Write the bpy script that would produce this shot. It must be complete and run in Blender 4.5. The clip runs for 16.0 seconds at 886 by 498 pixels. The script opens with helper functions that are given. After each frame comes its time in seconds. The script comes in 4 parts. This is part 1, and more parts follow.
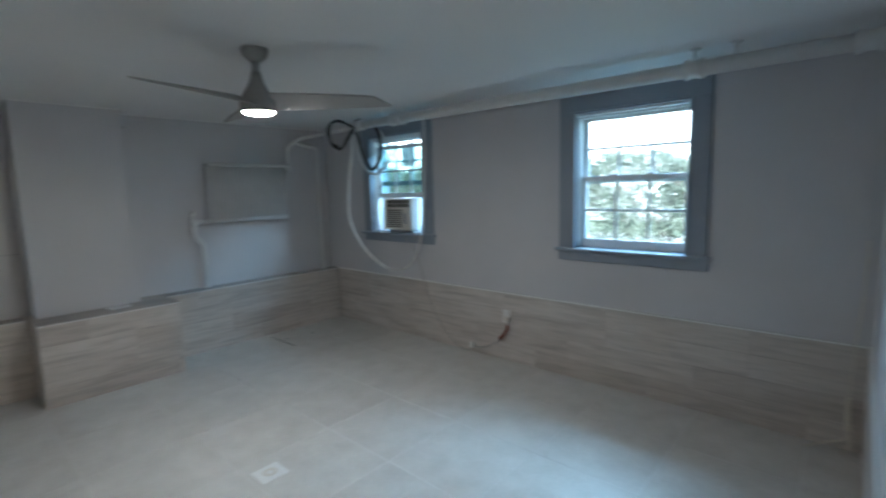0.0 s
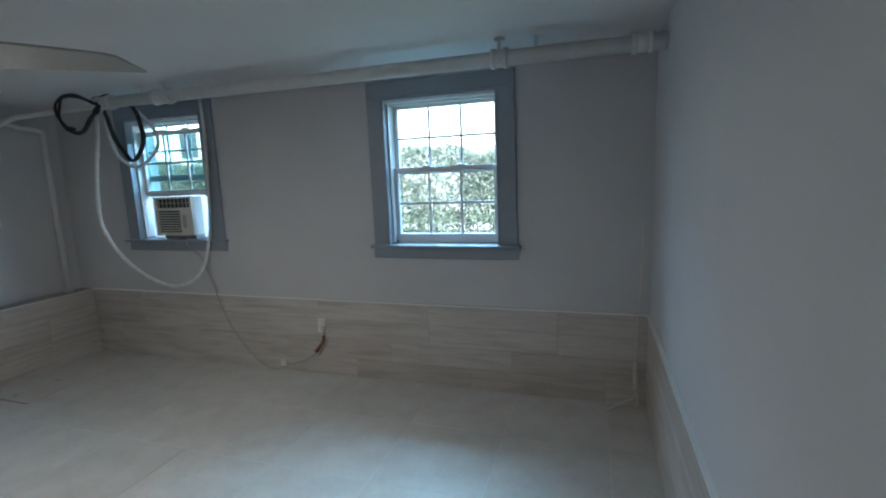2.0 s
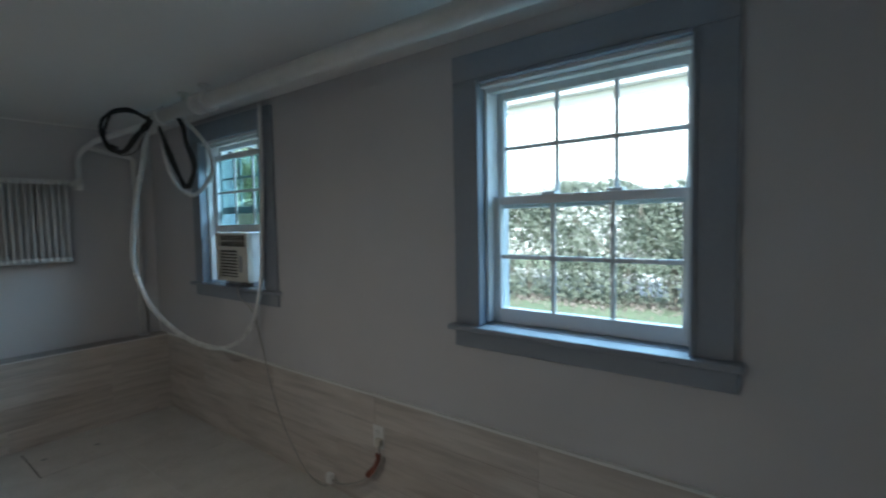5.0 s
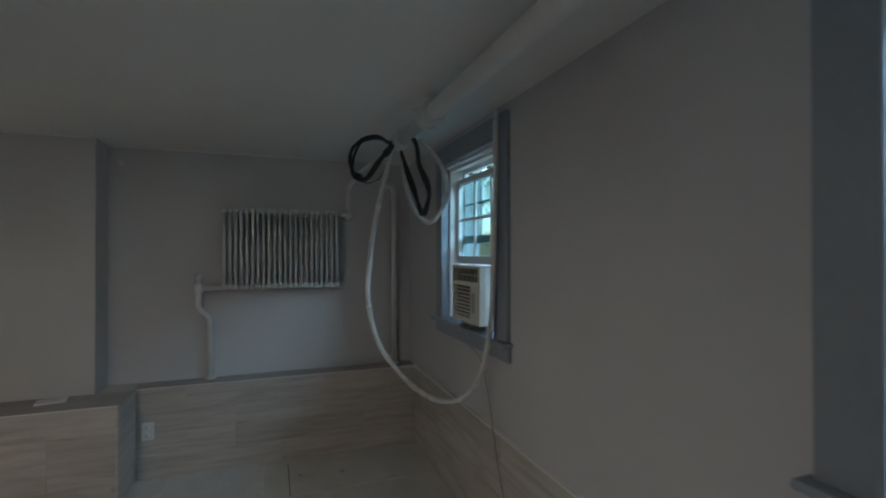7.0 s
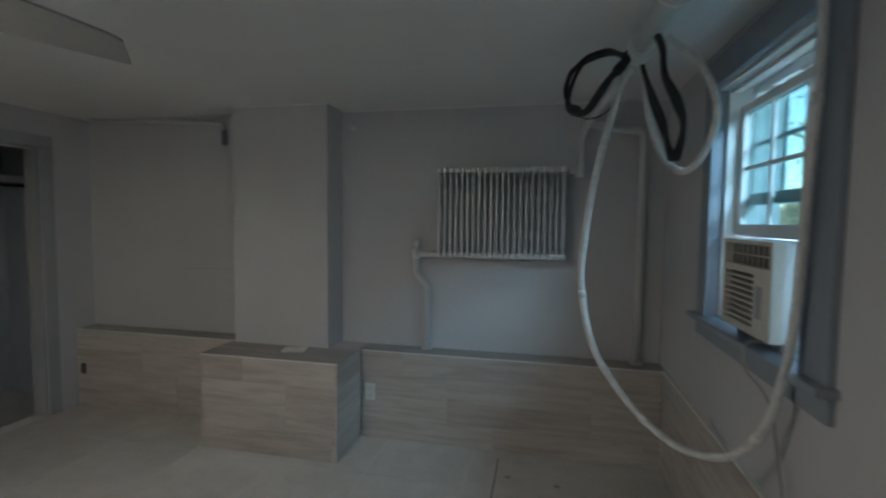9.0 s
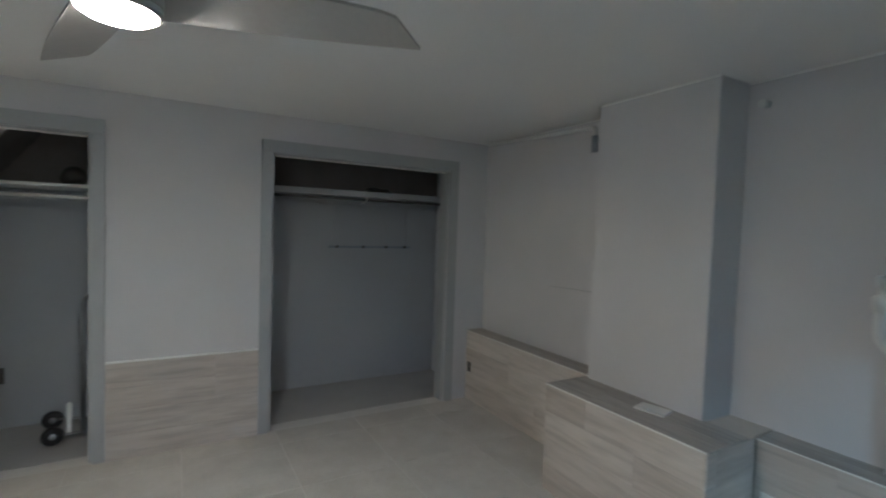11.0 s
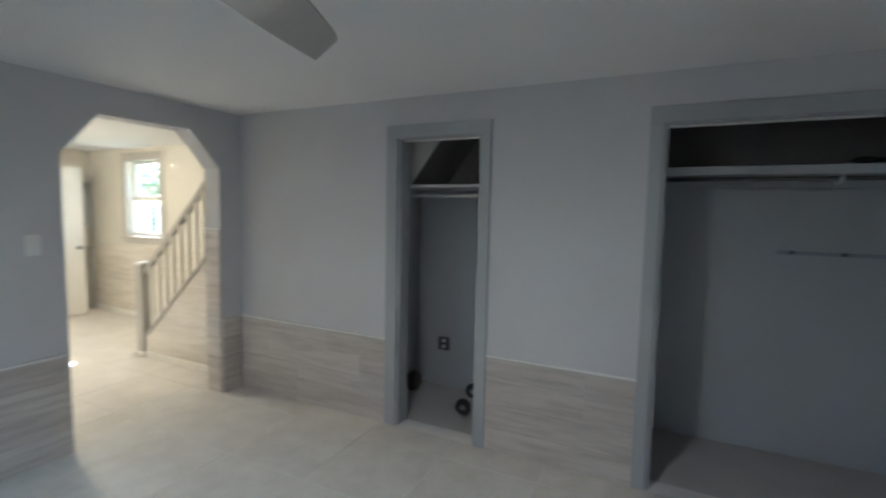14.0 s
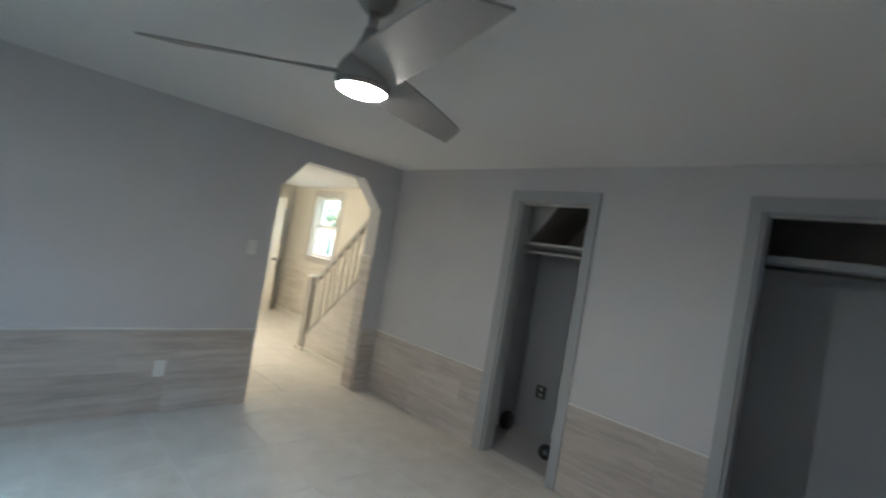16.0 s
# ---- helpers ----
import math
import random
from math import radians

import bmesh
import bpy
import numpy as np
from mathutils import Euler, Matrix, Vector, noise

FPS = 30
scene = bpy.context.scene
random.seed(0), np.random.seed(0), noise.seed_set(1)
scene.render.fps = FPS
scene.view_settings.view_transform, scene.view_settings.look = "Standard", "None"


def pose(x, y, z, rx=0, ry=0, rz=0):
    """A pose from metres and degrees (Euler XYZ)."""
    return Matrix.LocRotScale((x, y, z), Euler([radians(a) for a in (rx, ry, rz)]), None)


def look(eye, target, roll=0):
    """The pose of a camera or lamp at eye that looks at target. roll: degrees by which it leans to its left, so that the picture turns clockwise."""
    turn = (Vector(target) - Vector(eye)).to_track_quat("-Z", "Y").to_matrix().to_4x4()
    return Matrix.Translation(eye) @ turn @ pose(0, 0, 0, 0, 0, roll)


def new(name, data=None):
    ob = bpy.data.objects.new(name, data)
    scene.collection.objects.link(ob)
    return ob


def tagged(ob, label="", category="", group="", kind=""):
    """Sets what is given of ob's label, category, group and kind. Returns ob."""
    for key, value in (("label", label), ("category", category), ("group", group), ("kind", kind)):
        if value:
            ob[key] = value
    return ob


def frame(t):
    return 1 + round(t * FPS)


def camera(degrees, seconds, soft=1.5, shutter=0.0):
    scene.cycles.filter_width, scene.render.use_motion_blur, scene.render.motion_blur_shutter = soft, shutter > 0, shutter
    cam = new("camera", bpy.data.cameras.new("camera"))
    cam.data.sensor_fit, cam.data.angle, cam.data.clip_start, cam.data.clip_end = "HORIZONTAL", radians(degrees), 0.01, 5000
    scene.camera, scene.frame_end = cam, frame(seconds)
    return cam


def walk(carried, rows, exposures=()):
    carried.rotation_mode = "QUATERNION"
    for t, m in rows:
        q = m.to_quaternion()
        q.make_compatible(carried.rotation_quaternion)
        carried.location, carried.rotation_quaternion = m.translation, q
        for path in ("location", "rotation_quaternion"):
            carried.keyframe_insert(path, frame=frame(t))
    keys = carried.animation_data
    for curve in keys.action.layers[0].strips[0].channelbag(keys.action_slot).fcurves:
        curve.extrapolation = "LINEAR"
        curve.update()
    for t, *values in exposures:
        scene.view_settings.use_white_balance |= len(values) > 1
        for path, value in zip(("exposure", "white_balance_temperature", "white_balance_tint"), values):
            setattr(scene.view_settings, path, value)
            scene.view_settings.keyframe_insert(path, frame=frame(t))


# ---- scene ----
cam = camera(87.0, 16.0, soft=2.0, shutter=0.6)
PATH = [
    (0.0, 4.914, -3.377, 1.536, -7.30, 1.52, 41.63),
    (0.5, 4.880, -3.339, 1.533, -7.27, 1.17, 29.76),
    (1.0, 4.780, -3.309, 1.523, -7.26, 2.95, 21.57),
    (1.5, 4.675, -3.286, 1.518, -8.61, 1.24, 16.79),
    (2.0, 4.683, -3.093, 1.535, -8.90, 2.32, 17.83),
    (2.5, 4.697, -2.893, 1.549, -7.53, 2.09, 18.88),
    (3.0, 4.668, -2.662, 1.552, -7.01, 2.35, 19.59),
    (3.2, 4.649, -2.553, 1.548, -6.24, 2.27, 20.07),
    (5.3, 4.268, -1.570, 1.500, -2.93, 1.21, 42.81),
    (5.5, 4.217, -1.517, 1.513, -2.92, 1.42, 47.13),
    (6.0, 4.107, -1.317, 1.536, -0.67, -0.33, 59.54),
    (6.5, 3.985, -1.175, 1.536, -0.58, 0.57, 66.57),
    (7.0, 3.807, -1.081, 1.535, 0.32, 0.07, 70.10),
    (7.5, 3.646, -1.010, 1.535, -1.42, 1.84, 76.86),
    (8.0, 3.475, -0.870, 1.530, -2.75, 0.82, 87.46),
    (8.5, 3.306, -0.746, 1.520, -3.92, 0.56, 95.70),
    (9.0, 3.141, -0.741, 1.510, -3.57, -0.69, 102.13),
    (9.5, 2.964, -0.812, 1.508, -2.87, -0.03, 111.35),
    (10.0, 2.794, -0.820, 1.536, -2.90, -0.71, 125.45),
    (10.2, 2.714, -0.808, 1.531, -2.24, -1.45, 131.93),
    (12.3, 2.080, -1.153, 1.493, -3.74, -0.49, 169.35),
    (12.5, 2.021, -1.199, 1.497, -3.71, -1.17, 173.04),
    (13.0, 1.958, -1.370, 1.494, -3.63, -0.98, 181.63),
    (13.5, 1.909, -1.532, 1.527, -3.66, 0.22, 192.60),
    (14.0, 1.772, -1.622, 1.528, -4.74, -1.14, 206.49),
    (14.5, 1.660, -1.597, 1.506, -4.25, -2.14, 214.37),
    (15.0, 1.533, -1.481, 1.469, -5.87, -2.11, 214.86),
    (15.5, 1.438, -1.391, 1.461, -1.94, -3.38, 216.02),
    (16.0, 1.266, -1.321, 1.482, 0.69, -9.54, 224.48),
]
EXPOSURES = [
    (0.0, 3.75, 5150, 6), (2.5, 3.53, 5300, 6), (5.5, 2.87, 5620, 8), (7.0, 2.86, 5800, 9), (8.5, 3.02, 5720, 8),
    (10.0, 3.69, 5650, 7), (12.5, 3.96, 5250, 7), (14.0, 3.92, 5200, 7), (16.0, 3.77, 5400, 7),
]
walk(cam, [(t, pose(x, y, z, 90 + pitch, roll, yaw)) for t, x, y, z, pitch, roll, yaw in PATH], EXPOSURES)

# ---- light ----
TO_SUN = Vector((0.9, -1.4, 1.1)).normalized()
world = bpy.data.worlds.new("sky")
scene.world = world
world.use_nodes = True
sky = world.node_tree.nodes.new("ShaderNodeTexSky")
sky.sky_type = "NISHITA"
sky.sun_disc = False
sky.sun_elevation = math.asin(TO_SUN.z)
sky.sun_rotation = math.atan2(TO_SUN.x, TO_SUN.y)
backing = world.node_tree.nodes["Background"]
backing.inputs["Strength"].default_value = 0.08
world.node_tree.links.new(sky.outputs[0], backing.inputs["Color"])
sun_data = bpy.data.lights.new("sun", "SUN")
sun_data.energy, sun_data.angle, sun_data.color = 3.0, radians(0.5), (1.0, 0.95, 0.86)
sun = new("sun", sun_data)
sun.matrix_world = look(TO_SUN * 30, (0, 0, 0))
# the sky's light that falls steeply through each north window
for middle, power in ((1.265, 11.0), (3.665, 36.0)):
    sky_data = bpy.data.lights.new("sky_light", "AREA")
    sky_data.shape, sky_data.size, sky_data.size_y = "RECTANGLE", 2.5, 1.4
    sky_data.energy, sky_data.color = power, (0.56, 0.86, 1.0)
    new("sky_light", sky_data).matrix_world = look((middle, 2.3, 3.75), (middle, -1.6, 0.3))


# ---- materials ----
def tree(name):
    m = bpy.data.materials.new(name)
    m.use_nodes = True
    return m, m.node_tree.nodes, m.node_tree.links, m.node_tree.nodes["Principled BSDF"]


def surface(name, low, high, rough=0.6, metal=0.0, scale=6.0, fine=90.0, bump=0.15, stretch=(1, 1, 1), per_piece=0.0, ior=1.45, streak=0.0):
    """A painted, tiled or metal surface: two scales of colour change, a fine relief and changing gloss."""
    m, nodes, links, out = tree(name)
    where = nodes.new("ShaderNodeTexCoord")
    place = nodes.new("ShaderNodeMapping")
    place.inputs["Scale"].default_value = stretch
    links.new(where.outputs["Object"], place.inputs["Vector"])
    info = nodes.new("ShaderNodeObjectInfo")
    if per_piece:
        times = nodes.new("ShaderNodeMath")
        times.operation = "MULTIPLY"
        times.inputs[1].default_value = 37.0
        links.new(info.outputs["Random"], times.inputs[0])
        join = nodes.new("ShaderNodeCombineXYZ")
        for i in range(3):
            links.new(times.outputs[0], join.inputs[i])
        links.new(join.outputs[0], place.inputs["Location"])
    big = nodes.new("ShaderNodeTexNoise")
    big.inputs["Scale"].default_value, big.inputs["Detail"].default_value = scale, 6
    small = nodes.new("ShaderNodeTexNoise")
    small.inputs["Scale"].default_value, small.inputs["Detail"].default_value = fine, 3
    for n in (big, small):
        links.new(place.outputs[0], n.inputs["Vector"])
    blend = nodes.new("ShaderNodeMix")
    blend.inputs[0].default_value = 0.3
    links.new(big.outputs[0], blend.inputs[2])
    links.new(small.outputs[0], blend.inputs[3])
    last = blend.outputs[0]
    if per_piece:
        add = nodes.new("ShaderNodeMath")
        add.operation = "MULTIPLY_ADD"
        links.new(info.outputs["Random"], add.inputs[0])
        add.inputs[1].default_value = per_piece
        shift = nodes.new("ShaderNodeMath")
        shift.operation = "SUBTRACT"
        links.new(last, shift.inputs[0])
        shift.inputs[1].default_value = per_piece / 2
        links.new(shift.outputs[0], add.inputs[2])
        last = add.outputs[0]
    ramp = nodes.new("ShaderNodeValToRGB")
    ramp.color_ramp.elements[0].position, ramp.color_ramp.elements[1].position = 0.3, 0.7
    ramp.color_ramp.elements[0].color, ramp.color_ramp.elements[1].color = (*low, 1), (*high, 1)
    links.new(last, ramp.inputs[0])
    colour = ramp.outputs[0]
    if streak:
        wave = nodes.new("ShaderNodeTexNoise")
        wave.inputs["Scale"].default_value, wave.inputs["Detail"].default_value = 3.0, 8
        wave.inputs["Distortion"].default_value = 0.4
        squeeze = nodes.new("ShaderNodeMapping")
        squeeze.inputs["Scale"].default_value = (0.8, 1.5, 1.3)
        links.new(place.outputs[0], squeeze.inputs["Vector"])
        links.new(squeeze.outputs[0], wave.inputs["Vector"])
        dark = nodes.new("ShaderNodeValToRGB")
        dark.color_ramp.elements[0].position, dark.color_ramp.elements[1].position = 0.30, 0.56
        dark.color_ramp.elements[0].color, dark.color_ramp.elements[1].color = (1 - streak, 1 - streak, 1 - streak, 1), (1, 1, 1, 1)
        links.new(wave.outputs[0], dark.inputs[0])
        both = nodes.new("ShaderNodeMix")
        both.data_type, both.blend_type = "RGBA", "MULTIPLY"
        both.inputs[0].default_value = 1.0
        links.new(colour, both.inputs[6])
        links.new(dark.outputs[0], both.inputs[7])
        colour = both.outputs[2]
    links.new(colour, out.inputs["Base Color"])
    gloss = nodes.new("ShaderNodeMapRange")
    gloss.inputs["To Min"].default_value, gloss.inputs["To Max"].default_value = max(rough - 0.1, 0.05), min(rough + 0.1, 1)
    links.new(big.outputs[0], gloss.inputs["Value"])
    links.new(gloss.outputs[0], out.inputs["Roughness"])
    out.inputs["Metallic"].default_value, out.inputs["IOR"].default_value = metal, ior
    if bump:
        relief = nodes.new("ShaderNodeBump")
        relief.inputs["Strength"].default_value, relief.inputs["Distance"].default_value = bump, 0.004
        links.new(small.outputs[0], relief.inputs["Height"])
        links.new(relief.outputs[0], out.inputs["Normal"])
    return m


def glowing(name, colour, strength):
    m, nodes, links, out = tree(name)
    out.inputs["Base Color"].default_value = (0.8, 0.8, 0.8, 1)
    out.inputs["Emission Color"].default_value = (*colour, 1)
    out.inputs["Emission Strength"].default_value = strength
    return m


def pane_glass(name="window_glass", tint=(0.93, 0.97, 0.96)):
    m, nodes, links, out = tree(name)
    clear, shine, mix = nodes.new("ShaderNodeBsdfTransparent"), nodes.new("ShaderNodeBsdfGlossy"), nodes.new("ShaderNodeMixShader")
    clear.inputs[0].default_value = (*tint, 1)
    shine.inputs["Roughness"].default_value = 0.02
    edge, steep, share = nodes.new("ShaderNodeLayerWeight"), nodes.new("ShaderNodeMath"), nodes.new("ShaderNodeMath")
    edge.inputs[0].default_value = 0.5
    steep.operation, share.operation = "POWER", "MULTIPLY_ADD"
    steep.inputs[1].default_value = 4.0
    share.inputs[1].default_value, share.inputs[2].default_value = 0.6, 0.03
    links.new(edge.outputs["Facing"], steep.inputs[0])
    links.new(steep.outputs[0], share.inputs[0])
    links.new(share.outputs[0], mix.inputs[0])
    links.new(clear.outputs[0], mix.inputs[1])
    links.new(shine.outputs[0], mix.inputs[2])
    links.new(mix.outputs[0], nodes["Material Output"].inputs[0])
    return m


WALL = surface("wall_paint", (0.562, 0.554, 0.566), (0.627, 0.616, 0.632), 0.78, scale=1.6, fine=160, bump=0.12)
CEILING = surface("ceiling_paint", (0.74, 0.735, 0.73), (0.79, 0.785, 0.78), 0.7, scale=1.1, fine=140, bump=0.12)
TRIM = surface("slate_trim_paint", (0.27, 0.30, 0.35), (0.32, 0.35, 0.40), 0.4, scale=3, fine=70, bump=0.08)
CASING = surface("grey_casing_paint", (0.365, 0.375, 0.39), (0.415, 0.425, 0.44), 0.45, scale=3, fine=70, bump=0.08)
VINYL = surface("white_vinyl", (0.72, 0.73, 0.73), (0.80, 0.80, 0.80), 0.35, scale=4, fine=60, bump=0.03)
PLANK = surface("wood_look_tile", (0.49, 0.44, 0.40), (0.63, 0.585, 0.545), 0.42, scale=2.0, fine=9, bump=0.06, stretch=(1, 1, 7), per_piece=0.28, streak=0.22)
# the room's plank tile again, with the hall's warm lamplight mixed into its colour
LIT_PLANK = surface("wood_look_tile_warm_lit", (0.58, 0.53, 0.46), (0.69, 0.645, 0.58), 0.42, scale=2.0, fine=9, bump=0.06, stretch=(1, 1, 7), per_piece=0.24, streak=0.16)
TOP_PLANK = surface("wood_look_tile_grey", (0.34, 0.315, 0.29), (0.46, 0.43, 0.40), 0.42, scale=2.2, fine=30, bump=0.06, stretch=(1, 7, 7), per_piece=0.15, streak=0.25)
GROUT = surface("tile_grout", (0.50, 0.465, 0.42), (0.58, 0.545, 0.50), 0.85, scale=9, fine=200, bump=0.2)
FLOOR = surface("floor_tile", (0.535, 0.51, 0.475), (0.66, 0.635, 0.60), 0.42, scale=6.0, fine=42, bump=0.05, per_piece=0.05)
FLOOR_GROUT = surface("floor_grout", (0.66, 0.645, 0.62), (0.74, 0.725, 0.70), 0.85, scale=9, fine=200, bump=0.2)
PIPE = surface("pipe_paint", (0.66, 0.66, 0.65), (0.76, 0.76, 0.75), 0.38, scale=8, fine=60, bump=0.12)
RADIATOR = surface("radiator_paint", (0.66, 0.66, 0.66), (0.74, 0.74, 0.74), 0.6, scale=9, fine=80, bump=0.1)
WRAP = surface("white_pipe_wrap", (0.58, 0.58, 0.57), (0.82, 0.82, 0.80), 0.45, scale=34, fine=110, bump=0.7)
BLACK = surface("black_rubber", (0.012, 0.012, 0.013), (0.03, 0.03, 0.032), 0.5, scale=12, fine=90, bump=0.3)
FAN = surface("fan_grey_paint", (0.34, 0.33, 0.315), (0.40, 0.385, 0.37), 0.7, scale=4, fine=60, bump=0.05)
PLASTIC = surface("cream_plastic", (0.66, 0.63, 0.56), (0.74, 0.71, 0.64), 0.4, scale=5, fine=60, bump=0.05)
DARK = surface("dark_plastic", (0.05, 0.045, 0.04), (0.09, 0.085, 0.075), 0.5, scale=8, fine=80, bump=0.1)
COVER = surface("white_cover_plate", (0.74, 0.74, 0.72), (0.82, 0.82, 0.80), 0.35, scale=6, fine=60, bump=0.03)
STEEL = surface("dull_steel", (0.30, 0.30, 0.30), (0.42, 0.42, 0.42), 0.4, 0.9, scale=15, fine=90, bump=0.1)
COPPER = surface("red_brown_tape", (0.16, 0.045, 0.03), (0.24, 0.08, 0.05), 0.5, scale=20, fine=90, bump=0.2)
CORD = surface("grey_cord", (0.34, 0.33, 0.31), (0.44, 0.43, 0.41), 0.5, scale=15, fine=90, bump=0.1)
IRON = surface("dark_metal_and_rod_shade", (0.09, 0.09, 0.09), (0.15, 0.148, 0.145), 0.5, 0.5, scale=15, fine=90, bump=0.1)
WIRE = surface("cloth_wire", (0.62, 0.58, 0.49), (0.74, 0.70, 0.60), 0.6, scale=15, fine=90, bump=0.2)
PAPER = surface("paper", (0.76, 0.76, 0.74), (0.82, 0.82, 0.80), 0.8, scale=12, fine=90, bump=0.1)
# darker and bluer grey than the room's wall paint
CLOSET = surface("closet_wall_grey", (0.42, 0.435, 0.46), (0.48, 0.495, 0.52), 0.55, scale=1.3, fine=160, bump=0.12)
# dull brown, darker than the closet walls around it
BROWN = surface("dull_brown", (0.22, 0.20, 0.19), (0.29, 0.265, 0.25), 0.8, scale=5, fine=80, bump=0.3)
CLOSET_FLOOR = surface("closet_floor_paint", (0.45, 0.435, 0.415), (0.54, 0.525, 0.505), 0.5, scale=3, fine=50, bump=0.15)
HALL_WALL = surface("cream_wall_paint", (0.62, 0.59, 0.52), (0.69, 0.66, 0.59), 0.55, scale=1.3, fine=150, bump=0.12)
HALL_WHITE = surface("hall_white_paint", (0.72, 0.70, 0.65), (0.78, 0.76, 0.71), 0.4, scale=3, fine=70, bump=0.06)
WINDOW_TAUPE = surface("taupe_window_paint", (0.47, 0.44, 0.40), (0.54, 0.51, 0.47), 0.42, scale=4, fine=60, bump=0.08)
RAIL = surface("stair_grey_paint", (0.36, 0.34, 0.31), (0.44, 0.42, 0.38), 0.42, scale=4, fine=60, bump=0.1)
GLASS = pane_glass()
TINTED = pane_glass("coated_glass", (0.56, 0.67, 0.67))
LAMP = glowing("lamp_glow", (1.0, 0.86, 0.68), 22.0)
HALL_LAMP = glowing("hall_lamp_glow", (1.0, 0.78, 0.49), 15.5)


# ---- building helpers ----
def cuboid(bm, a, b, bevel=0.0):
    """A box from corner a to corner b, its edges rounded by bevel."""
    made = bmesh.ops.create_cube(bm, size=1.0)["verts"]
    for v in made:
        v.co = Vector([(a[i] + b[i]) / 2 + v.co[i] * abs(b[i] - a[i]) for i in range(3)])
    if bevel:
        edges = list({e for v in made for e in v.link_edges})
        bmesh.ops.bevel(bm, geom=edges, offset=bevel, segments=2, affect="EDGES", profile=0.5)
    return bm


def box(a, b, bevel=0.0):
    return cuboid(bmesh.new(), a, b, bevel)


def prism(outline, low, high, axis="y"):
    """A solid with that outline, drawn out along an axis from low to high."""
    bm = bmesh.new()
    spot = {"y": lambda p, d: (p[0], d, p[1]), "x": lambda p, d: (d, p[0], p[1]), "z": lambda p, d: (p[0], p[1], d)}[axis]
    ends = [[bm.verts.new(spot(p, d)) for p in outline] for d in (low, high)]
    n = len(outline)
    bm.faces.new(ends[0])
    bm.faces.new(list(reversed(ends[1])))
    for i in range(n):
        bm.faces.new((ends[0][i], ends[1][i], ends[1][(i + 1) % n], ends[0][(i + 1) % n]))
    bmesh.ops.recalc_face_normals(bm, faces=bm.faces)
    return bm


def lathe(profile, segments=32, bm=None, at=(0, 0, 0)):
    """A turned body: profile is a row of (radius, height) along the upright axis at that place."""
    bm = bm or bmesh.new()
    rings = []
    for r, h in profile:
        if r < 1e-5:
            rings.append([bm.verts.new((at[0], at[1], at[2] + h))])
        else:
            rings.append([bm.verts.new((at[0] + r * math.cos(2 * math.pi * k / segments), at[1] + r * math.sin(2 * math.pi * k / segments), at[2] + h)) for k in range(segments)])
    for p, q in zip(rings, rings[1:]):
        for k in range(segments):
            quad = [p[k % len(p)], p[(k + 1) % len(p)], q[(k + 1) % len(q)], q[k % len(q)]]
            quad = list(dict.fromkeys(quad))
            if len(quad) > 2:
                bm.faces.new(quad)
    bmesh.ops.recalc_face_normals(bm, faces=bm.faces)
    for f in bm.faces:
        f.smooth = True
    return bm


def smooth_line(points, steps=8):
    """A flowing line through the points."""
    pts = [Vector(p) for p in points]
    pts = [2 * pts[0] - pts[1]] + pts + [2 * pts[-1] - pts[-2]]
    line = []
    for i in range(1, len(pts) - 2):
        a, b, c, d = pts[i - 1:i + 3]
        for k in range(steps):
            t = k / steps
            line.append(0.5 * (2 * b + (c - a) * t + (2 * a - 5 * b + 4 * c - d) * t * t + (3 * b - a - 3 * c + d) * t ** 3))
    return line + [pts[-2]]


def tube(line, radius, segments=12, bm=None, wobble=0.0):
    """A round bar along a line of places, closed at both ends."""
    bm = bm or bmesh.new()
    line = [Vector(p) for p in line]
    side = None
    rings = []
    for i, p in enumerate(line):
        ahead = (line[min(i + 1, len(line) - 1)] - line[max(i - 1, 0)]).normalized()
        if side is None:
            side = ahead.orthogonal().normalized()
        side = (side - ahead * side.dot(ahead)).normalized()
        other = ahead.cross(side)
        r = radius * (1 + wobble * noise.noise(p * 34))
        rings.append([bm.verts.new(p + r * (side * math.cos(2 * math.pi * k / segments) + other * math.sin(2 * math.pi * k / segments))) for k in range(segments)])
    for p, q in zip(rings, rings[1:]):
        for k in range(segments):
            bm.faces.new((p[k], p[(k + 1) % segments], q[(k + 1) % segments], q[k])).smooth = True
    bm.faces.new(list(reversed(rings[0])))
    bm.faces.new(rings[-1])
    return bm


def bent(points, radius=0.05, steps=5):
    """A line of straight runs with rounded corners."""
    pts = [Vector(p) for p in points]
    line = [pts[0]]
    for a, b, c in zip(pts, pts[1:], pts[2:]):
        r = min(radius, (a - b).length / 2.1, (c - b).length / 2.1)
        p, q = b + (a - b).normalized() * r, b + (c - b).normalized() * r
        for k in range(steps + 1):
            t = k / steps
            line.append((1 - t) ** 2 * p + 2 * t * (1 - t) * b + t * t * q)
    return line + [pts[-1]]


def mesh_of(name, bm, material):
    data = bpy.data.meshes.new(name)
    bm.to_mesh(data)
    bm.free()
    data.materials.append(material)
    return data


def part(name, bm, material, parent, label=""):
    """Links a bmesh as one mesh object under a thing or under a part."""
    ob = new(name, mesh_of(name, bm, material))
    ob.parent = parent
    return tagged(ob, label)


def thing(name, bm, material, label="", category="", group="", kind=""):
    return tagged(new(name, mesh_of(name, bm, material)), label, category, group, kind)


def holder(name, at, label="", category="", group="", kind=""):
    """An empty at a thing's base, whose parts are built round it."""
    ob = new(name)
    ob.location = at
    ob.empty_display_size = 0.05
    return tagged(ob, label, category, group, kind)


def under(ob, bm):
    """Moves a bmesh that was drawn in the world into the place of its holder."""
    bmesh.ops.translate(bm, verts=bm.verts, vec=-Vector(ob.location))
    return bm


